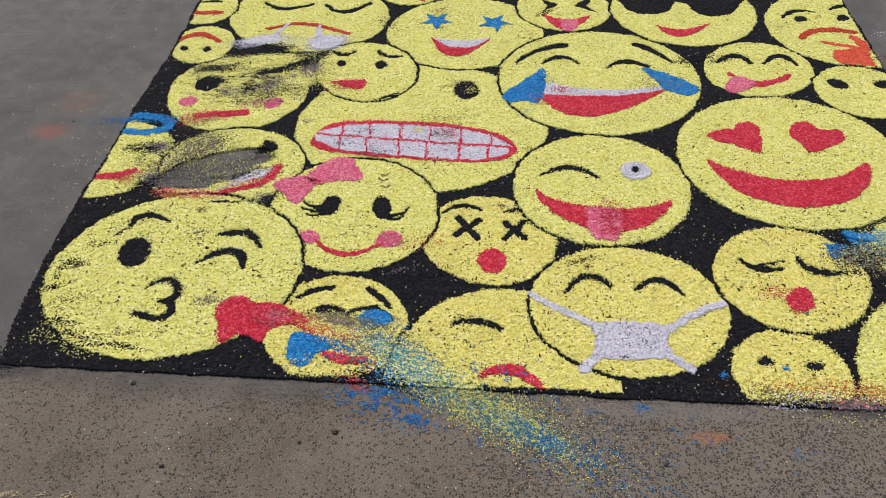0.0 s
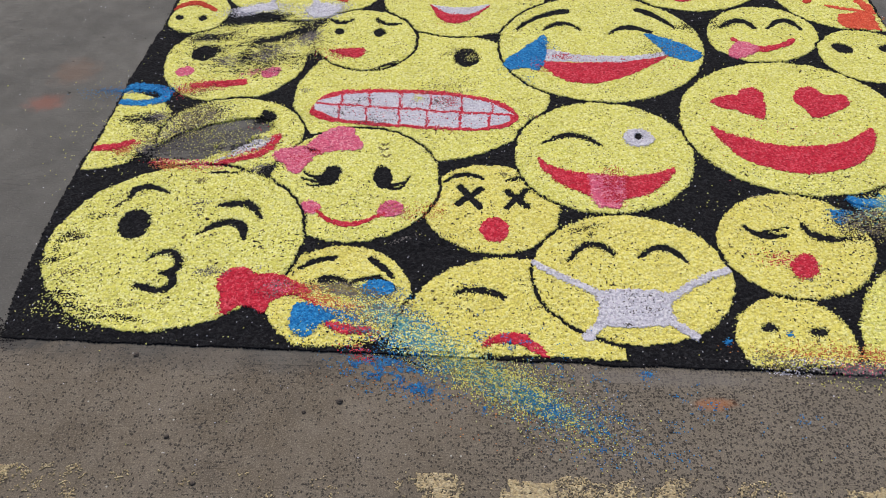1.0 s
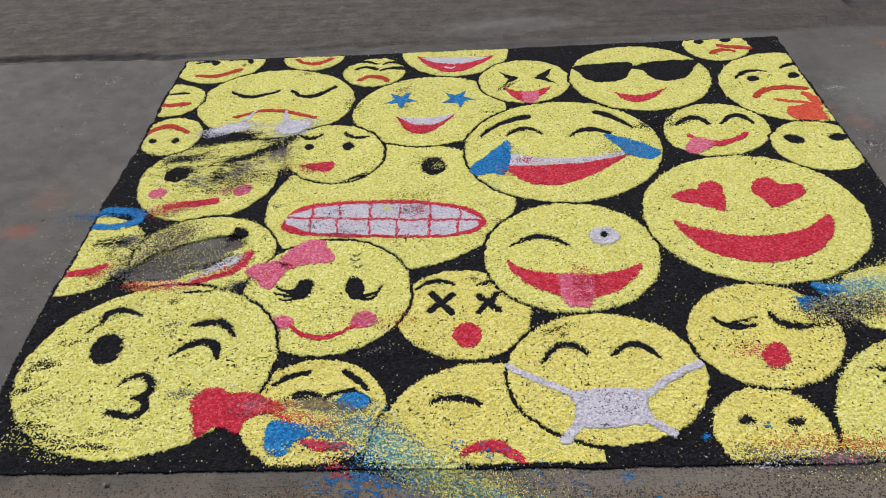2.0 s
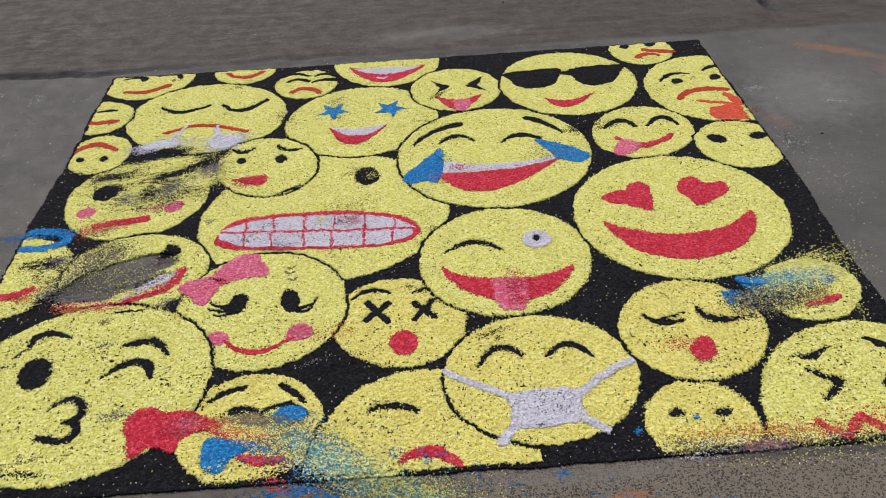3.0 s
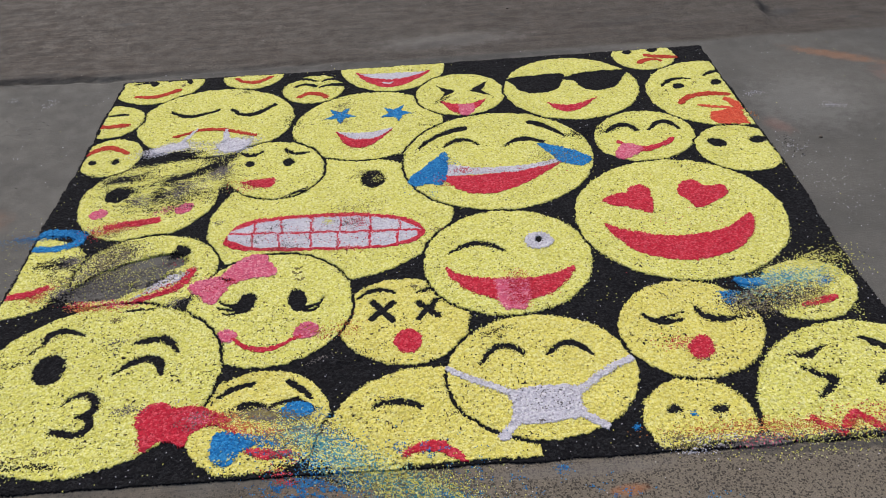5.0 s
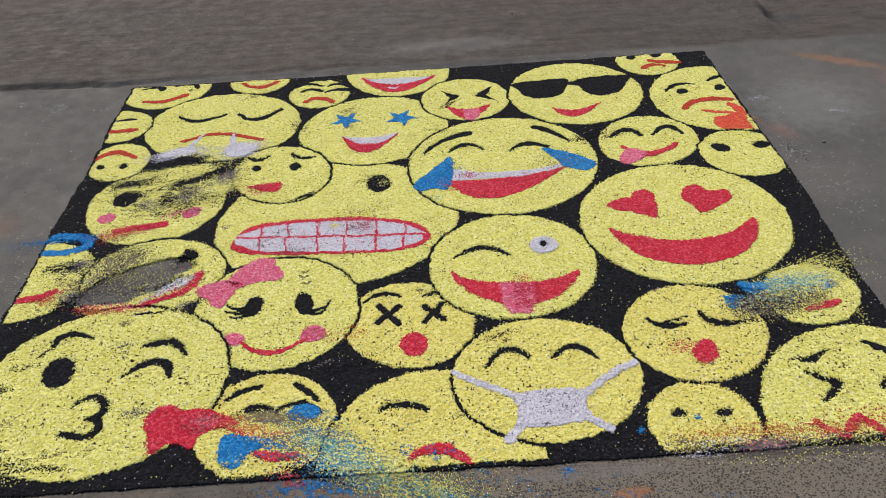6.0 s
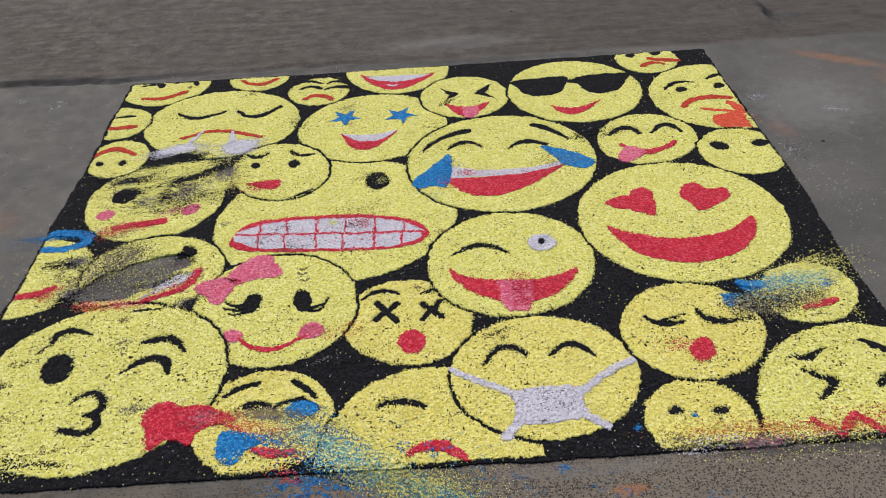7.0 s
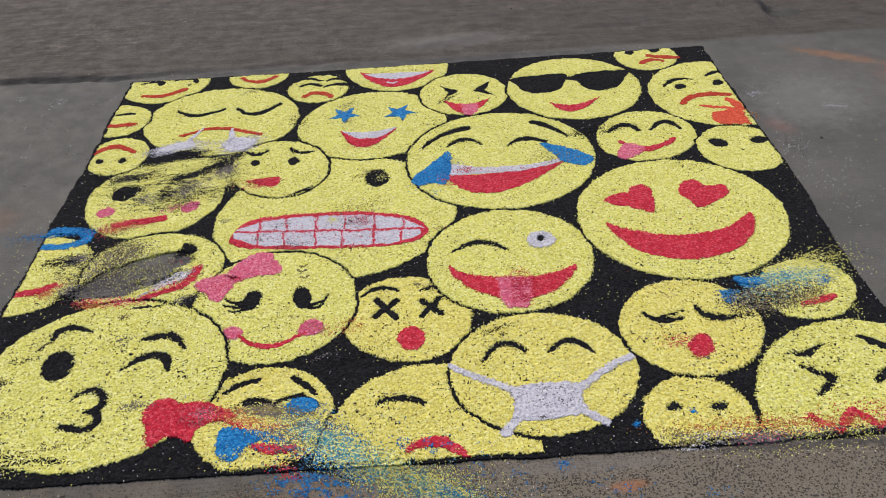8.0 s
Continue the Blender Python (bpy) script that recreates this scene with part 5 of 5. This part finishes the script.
smear(BLACK, 0.392, 1.210, 0.075, 0.034, 65, 0.4, grain=0.012, clot=0.35, seed=563)
smear(YELLOW, 0.392, 1.210, 0.075, 0.039, 65, 0.28, grain=0.012, clot=0.35, seed=564)
smear(BLUE, 0.736, 0.068, 0.067, 0.036, 23, 0.28, grain=0.012, clot=0.3, seed=565)
smear(YELLOW, 0.712, 0.037, 0.033, 0.019, 11, 0.4, grain=0.012, clot=0.35, seed=566)
smear(YELLOW, 1.252, -0.112, 0.209, 0.091, -34, 0.1, only="outside", grain=0.008, seed=567)
smear(TEAL, 1.263, -0.140, 0.159, 0.063, -33, 0.12, only="outside", grain=0.008, seed=568)
smear(BLUE, 1.322, -0.180, 0.158, 0.079, -26, 0.1, only="outside", grain=0.008, clot=0.3, seed=569)
smear(WHITE, 1.324, -0.159, 0.200, 0.122, -27, 0.01, only="outside", seed=570)
smear(RUST, 1.164, -0.180, 0.171, 0.081, -22, 0.012, only="outside", seed=571)
smear(BLUE, 1.506, -0.246, 0.115, 0.054, -10, 0.05, only="outside", grain=0.008, clot=0.4, seed=572)
smear(RUST, 0.942, -0.103, 0.143, 0.057, -16, 0.03, only="outside", seed=573)
smear(DUST, 2.216, 0.460, 0.122, 0.037, 12, 0.6, 1.5, grain=0.012, clot=0.15, seed=600)
smear(GREY, 2.234, 0.464, 0.126, 0.040, 14, 0.5, 1.5, grain=0.01, clot=0.2, seed=601)
smear(BLACK, 2.186, 0.436, 0.095, 0.030, 9, 0.5, 1.5, grain=0.01, clot=0.3, seed=602)
smear(TEAL, 2.284, 0.524, 0.086, 0.026, 10, 0.5, grain=0.01, clot=0.2, seed=603)
# scattered grains round the tears, the grin and the red marks
smear(BLUE, 1.266, 1.186, 0.082, 0.038, 38, 0.25, grain=0.01, clot=0.25, seed=604)
smear(RED, 1.320, 1.144, 0.042, 0.025, -40, 0.3, grain=0.01, clot=0.25, seed=605)
smear(BLUE, 1.272, 1.079, 0.020, 0.025, -163, 0.12, seed=606)
smear(RED, 1.524, 1.176, 0.206, 0.035, -3, 0.06, seed=607)
smear(RED, 2.048, 0.816, 0.236, 0.187, -7, 0.006, seed=608)
smear(RED, 1.029, 1.439, 0.061, 0.027, 22, 0.18, grain=0.01, seed=609)
smear(GREY, 1.033, 1.661, 0.145, 0.185, -170, 0.012, seed=610)
smear(GREY, 0.957, 1.617, 0.023, 0.016, 19, 0.6, grain=0.012, clot=0.2, seed=611)
smear(GREY, 0.530, 1.921, 0.038, 0.018, 32, 0.5, grain=0.01, clot=0.35, seed=612)
smear(DUST, 1.881, 0.527, 0.022, 0.013, -40, 0.3, grain=0.012, clot=0.3, seed=613)
smear(GREY, 1.897, 0.486, 0.024, 0.019, -30, 0.3, grain=0.012, clot=0.4, seed=614)
smear(DUST, 1.889, 0.207, 0.022, 0.007, 0, 0.5, grain=0.012, clot=0.3, seed=615)
smear(DUST, 1.942, 0.231, 0.010, 0.006, 6, 0.7, seed=616)
smear(GREY, 1.193, 0.608, 0.026, 0.012, -18, 0.5, grain=0.012, clot=0.2, seed=617)
smear(BLACK, 1.417, 0.375, 0.014, 0.007, 42, 0.8, grain=0.012, clot=0.3, seed=618)
smear(BLACK, 1.296, 1.544, 0.062, 0.012, -22, 0.1, seed=619)
smear(BLACK, 1.853, 1.399, 0.053, 0.022, -59, 0.35, grain=0.01, clot=0.35, seed=620)
smear(DUST, 1.523, 1.030, 0.038, 0.010, 33, 0.35, grain=0.01, clot=0.3, seed=621)
smear(GREY, 1.263, 0.119, 0.012, 0.006, 25, 0.9, grain=0.02, seed=622)
smear(DUST, 1.117, 0.186, 0.057, 0.005, -12, 0.35, grain=0.012, clot=0.35, seed=623)
smear(DUST, 1.477, 0.075, 0.011, 0.005, 8, 0.8, seed=624)
smear(DUST, 1.529, 0.133, 0.033, 0.020, -30, 0.2, grain=0.01, clot=0.45, seed=625)
smear(YELLOW, 0.986, 0.113, 0.038, 0.024, -26, 0.25, grain=0.01, clot=0.3, seed=626)
# last strokes over soot, bare mouth and sweep
smear(YELLOW, 0.306, 1.335, 0.125, 0.051, 13, 0.75, grain=0.016, clot=0.35, seed=640)
smear(YELLOW, 0.482, 1.289, 0.105, 0.039, -22, 0.55, grain=0.014, clot=0.4, seed=641)
smear(BLACK, 0.239, 1.325, 0.075, 0.017, 40, 0.9, 1.4, grain=0.012, clot=0.3, seed=642)
smear(BLACK, 0.343, 1.381, 0.067, 0.018, 35, 1.0, 1.4, grain=0.012, clot=0.3, seed=643)
smear(BLACK, 0.395, 1.299, 0.079, 0.015, 30, 1.2, 1.5, grain=0.014, clot=0.15, seed=644)
smear(YELLOW, 0.295, 1.156, 0.076, 0.029, -24, 0.35, grain=0.012, clot=0.4, seed=645)
smear(None, 0.404, 0.720, 0.085, 0.021, 24, 1.6, 1.6, only="yellow", grain=0.02, seed=646)
smear(DUST, 0.407, 0.725, 0.082, 0.024, 26, 0.4, only="yellow", grain=0.012, clot=0.2, seed=647)
smear(RED, 0.433, 0.690, 0.061, 0.013, 22, 0.45, grain=0.01, clot=0.25, seed=648)
smear(DUST, 0.428, 0.708, 0.055, 0.014, 22, 0.35, grain=0.01, clot=0.3, seed=649)
smear(YELLOW, 0.321, 0.743, 0.151, 0.074, 17, 0.05, grain=0.01, seed=650)
smear(DUST, 0.447, 0.812, 0.038, 0.024, 32, 0.5, grain=0.012, clot=0.2, seed=651)
smear(RED, 0.438, 0.804, 0.035, 0.022, 20, 0.04, seed=652)
smear(YELLOW, 0.175, 0.819, 0.075, 0.040, 31, 0.35, grain=0.012, clot=0.35, seed=653)
smear(BLACK, 0.015, 0.285, 0.058, 0.018, 80, 0.35, grain=0.014, clot=0.35, only="yellow", seed=654)
smear(BLACK, 0.149, 0.058, 0.046, 0.015, -12, 0.4, grain=0.014, clot=0.3, only="yellow", seed=655)
smear(YELLOW, 0.157, 0.038, 0.048, 0.014, -17, 0.2, only="black", grain=0.012, clot=0.2, seed=656)
smear(YELLOW, 2.238, 0.464, 0.127, 0.042, 11, 0.36, 1.4, grain=0.01, clot=0.25, seed=657)
smear(BLACK, 2.217, 0.451, 0.124, 0.042, 10, 0.38, 1.4, grain=0.01, clot=0.3, seed=658)
smear(TEAL, 2.237, 0.481, 0.101, 0.034, 12, 0.3, grain=0.01, clot=0.25, seed=659)
smear(RED, 0.630, 0.699, 0.028, 0.012, -24, 0.45, grain=0.01, clot=0.2, seed=670)
smear(RED, 0.588, 0.664, 0.037, 0.030, 16, 0.12, seed=671)
smear(BLACK, 0.614, 0.708, 0.022, 0.004, -24, 0.7, seed=672)
smear(RED, 0.629, 1.201, 0.046, 0.021, 6, 0.5, grain=0.01, clot=0.25, seed=673)
smear(BLACK, 0.809, 1.150, 0.040, 0.013, 28, 1.3, seed=674)
smear(BLACK, 1.043, 1.192, 0.043, 0.014, -60, 0.3, grain=0.01, clot=0.3, seed=675)
smear(GREY, 1.045, 1.238, 0.060, 0.035, 10, 0.22, grain=0.01, clot=0.35, seed=676)
smear(PINK, 0.889, 0.454, 0.037, 0.026, -29, 0.3, grain=0.01, clot=0.2, seed=677)
smear(RUST, 0.913, 0.447, 0.046, 0.026, -30, 0.25, grain=0.01, clot=0.25, seed=678)
smear(RUST, 2.531, 1.474, 0.030, 0.019, -54, 0.2, seed=679)
smear(YELLOW, 0.390, 1.382, 0.127, 0.036, 9, 1.0, grain=0.016, clot=0.25, seed=690)
smear(YELLOW, 0.491, 1.238, 0.080, 0.051, 22, 0.8, grain=0.014, clot=0.3, seed=691)
smear(YELLOW, 0.284, 1.226, 0.059, 0.033, 5, 0.7, grain=0.014, clot=0.3, seed=692)
smear(YELLOW, 0.353, 1.136, 0.087, 0.023, 2, 0.5, grain=0.012, clot=0.35, seed=693)
smear(BLACK, 0.481, 1.364, 0.092, 0.014, 37, 1.2, 1.5, grain=0.012, clot=0.15, seed=694)
smear(BLACK, 0.309, 1.433, 0.106, 0.020, 14, 1.1, 1.6, grain=0.016, clot=0.1, seed=695)
smear(BLACK, 0.380, 1.295, 0.061, 0.011, 23, 1.1, 1.5, grain=0.012, clot=0.15, seed=696)
smear(BLACK, 0.391, 1.213, 0.053, 0.021, 62, 0.35, grain=0.012, clot=0.35, seed=697)

# worn road line in front
line = (CY < -0.310) & (CY > -0.48)
wear = 0.28 * smooth_noise(CX, CY, 0.045, 71) + 0.22 * smooth_noise(CX, CY, 0.014, 72) + 0.20 * smooth_noise(CX, CY, 0.006, 74) + 0.30 * RNG.rand(NY, NX)
solid = np.full(CX.shape, 0.70)
for start, end, bare in ((0.10, 0.29, 0.63), (1.00, 1.10, 0.47), (1.18, 1.28, 0.36), (1.28, 1.54, 0.53), (1.66, 1.77, 0.57), (1.86, 2.3, 0.55)):
    ragged_end = 0.03 * (smooth_noise(CX, CY, 0.02, 75) - 0.5)
    solid[(CX + ragged_end > start) & (CX + ragged_end < end)] = bare
owner[line & (wear > solid) & (CY < -0.330 + 0.035 * (smooth_noise(CX, CY, 0.03, 73) - 0.5))] = spill(PAINT)
pieces[spill(PAINT)]["height"] = 0.0009

# ------------------------------------------------------------- patches cut apart
def patches(grid):
    """Numbers the connected patches of equal cells, through the runs of each row."""
    fresh = np.ones(grid.shape, dtype=bool)
    fresh[:, 1:] = grid[:, 1:] != grid[:, :-1]
    run = np.cumsum(fresh.ravel()).reshape(grid.shape) - 1
    pairs = []
    for up, down in (((slice(None), slice(None)),) * 2, ((slice(None), slice(1, None)), (slice(None), slice(None, -1))), ((slice(None), slice(None, -1)), (slice(None), slice(1, None)))):
        alike = grid[1:][up] == grid[:-1][down]
        pairs.append(np.stack([run[1:][up][alike], run[:-1][down][alike]], 1))
    pairs = np.concatenate(pairs)
    many = int(run.max()) + 1
    keys = np.unique(pairs[:, 0].astype(np.int64) * many + pairs[:, 1])
    root = list(range(many))
    for key in keys.tolist():
        p, q = divmod(key, many)
        while root[p] != p:
            root[p] = root[root[p]]
            p = root[p]
        while root[q] != q:
            root[q] = root[root[q]]
            q = root[q]
        root[max(p, q)] = min(p, q)
    flat = np.array(root)
    for _ in range(40):
        flat = flat[flat]
    return flat[run]


GRAINS_OF = {DARK_RED: RED, ORANGE: RUST, GOLDEN: YELLOW}
numbers = patches(owner).ravel()
_, first_cell, counts = np.unique(numbers, return_index=True, return_counts=True)
kinds = owner.ravel()[first_cell]
by_cell = np.argsort(numbers, kind="stable")
begins = np.concatenate([[0], np.cumsum(counts)])
loose_ids = set(spills.values())
flat_owner, flat_laid = owner.ravel(), laid.ravel()
for k in range(len(pieces)):
    if k in loose_ids:
        continue
    mine = np.nonzero(kinds == k)[0]
    mine = mine[np.argsort(-counts[mine], kind="stable")]
    for rank, m in enumerate(mine):
        members = by_cell[begins[m]:begins[m + 1]]
        if counts[m] >= 90 and rank:
            pieces.append(dict(pieces[k]))
            flat_owner[members] = flat_laid[members] = len(pieces) - 1
        elif rank or counts[m] < 8:
            # too small for a patch: loose grains
            flat_laid[members] = k
            flat_owner[members] = spill(GRAINS_OF.get(pieces[k]["material"], pieces[k]["material"]))
owner, laid = flat_owner.reshape(NY, NX), flat_laid.reshape(NY, NX)

# ------------------------------------------------------------- powder into meshes
LX, LY = np.meshgrid(X0 + CELL * np.arange(NX + 1), Y0 + CELL * np.arange(NY + 1))
LX = LX + CELL * 0.62 * (RNG.rand(NY + 1, NX + 1) - 0.5)
LY = LY + CELL * 0.62 * (RNG.rand(NY + 1, NX + 1) - 0.5)
LZ = 0.0015 * (RNG.rand(NY + 1, NX + 1) - 0.5) + 0.0020 * (smooth_noise(LX, LY, 0.010, 81) - 0.5) + 0.0026 * (smooth_noise(LX, LY, 0.0055, 83) - 0.5) + 0.0012 * (smooth_noise(LX, LY, 0.05, 82) - 0.5)
HEIGHT = np.array([p["height"] for p in pieces] + [0.0])
# loose grains lie on what was there before them
cell_height = HEIGHT[owner]
for k in spills.values():
    if k != spills[PAINT]:
        loose = owner == k
        cell_height[loose] = np.maximum(HEIGHT[laid[loose]], 0.0008) + 0.0007
padded = np.pad(cell_height, 1)
order = np.argsort(owner, axis=None, kind="stable")
starts = np.searchsorted(owner.ravel()[order], np.arange(len(pieces) + 1))
WIDE = NX + 1
FLOOR = -0.004
made = {}
for k, p in enumerate(pieces):
    cells = order[starts[k]:starts[k + 1]]
    if len(cells) == 0:
        continue
    crumbs = np.zeros(len(cells), dtype=bool)
    if k in spills.values() and k != spills[PAINT]:
        crumbs = laid.ravel()[cells] == -1
    crumb_cells, cells = cells[crumbs], cells[~crumbs]
    i, j = cells // NX, cells % NX
    a = i * WIDE + j
    corners = np.stack([a, a + 1, a + WIDE + 1, a + WIDE], 1)
    here = cell_height[i, j]
    walls = []
    for di, dj, one, two in ((-1, 0, 0, 1), (0, 1, 1, 2), (1, 0, 2, 3), (0, -1, 3, 0)):
        low = padded[i + 1 + di, j + 1 + dj] < here - 1e-6
        walls.append(corners[low][:, [two, one]])
    walls = np.concatenate(walls)
    ids, flat = np.unique(np.concatenate([corners.ravel(), walls.ravel()]), return_inverse=True)
    quads = flat[: corners.size].reshape(-1, 4)
    level = np.zeros(len(ids))
    level[quads.ravel()] = np.repeat(here, 4)
    top = np.stack([LX.ravel()[ids], LY.ravel()[ids], level + LZ.ravel()[ids] * np.minimum(1.0, level / 0.003)], 1)
    wall_ids = flat[corners.size:].reshape(-1, 2)
    feet, foot = np.unique(wall_ids.ravel(), return_inverse=True)
    base = top[feet].copy()
    base[:, 2] = FLOOR
    foot = foot.reshape(-1, 2) + len(top)
    quads = np.concatenate([quads, np.stack([wall_ids[:, 0], wall_ids[:, 1], foot[:, 1], foot[:, 0]], 1)])
    verts = np.concatenate([top, base])
    if len(crumb_cells):
        # single grains on the ground: small blunt lumps
        a = (crumb_cells // NX) * WIDE + crumb_cells % NX
        ring = np.stack([a, a + 1, a + WIDE + 1, a + WIDE], 1)
        gx, gy = LX.ravel()[ring], LY.ravel()[ring]
        mx, my = gx.mean(1, keepdims=True), gy.mean(1, keepdims=True)
        size = 0.70 + 0.5 * RNG.rand(len(a), 1)
        low = np.stack([mx + (gx - mx) * size, my + (gy - my) * size, np.full(gx.shape, -0.002)], 2)
        peak = np.stack([mx + (gx - mx) * size * 0.75, my + (gy - my) * size * 0.75, -0.0002 + 0.0012 * RNG.rand(*gx.shape)], 2)
        lumps = np.concatenate([low, peak], 1).reshape(-1, 3)
        first = len(verts) + 8 * np.arange(len(a))[:, None]
        shape = np.array([(4, 5, 6, 7), (0, 1, 5, 4), (1, 2, 6, 5), (2, 3, 7, 6), (3, 0, 4, 7)])
        quads = np.concatenate([quads] + [first + face_ids for face_ids in shape])
        verts = np.concatenate([verts, lumps])
    host = p["parent"]
    verts[:, :2] -= np.array(host.location)[:2]
    me = mesh_from_arrays(p["name"], verts, quads, p["material"])
    if k in spills.values():
        # the heap of grains is itself the thing
        tags = {key: host[key] for key in host.keys()}
        title = host.name
        bpy.data.objects.remove(host)
        tagged(new(title, me), **tags)
    else:
        ob = new(p["name"], me)
        ob.parent = made.get(p.get("under"), host)
        made[k] = ob
        tagged(ob, p["label"])


# ------------------------------------------------------------- pebbles
def pebble(x, y, size, seed):
    bm = bmesh.new()
    bmesh.ops.create_icosphere(bm, subdivisions=2, radius=size)
    for v in bm.verts:
        v.co *= 1 + 0.45 * (noise.noise(v.co * (1.1 / size) + Vector((seed * 3.7, 0, 0))))
        v.co.z *= 0.62
    me = bpy.data.meshes.new("pebble")
    bm.to_mesh(me)
    bm.free()
    me.materials.append(STONE)
    for poly in me.polygons:
        poly.use_smooth = True
    ob = new("pebble", me)
    ob.location = (x, y, size * 0.40 - 0.002)
    tagged(ob, "small dull brown pebble lying on the asphalt", "pebble", "loose pebbles")


PEBBLES = [
    (0.330, -0.045, 0.0065), (0.82, -0.155, 0.0075), (0.46, -0.255, 0.006), (0.545, -0.36, 0.006),
    (0.745, -0.185, 0.005), (1.535, -0.205, 0.006), (2.715, 1.275, 0.007), (1.745, 2.655, 0.006),
]
for k, (x, y, size) in enumerate(PEBBLES):
    pebble(x, y, size, k)
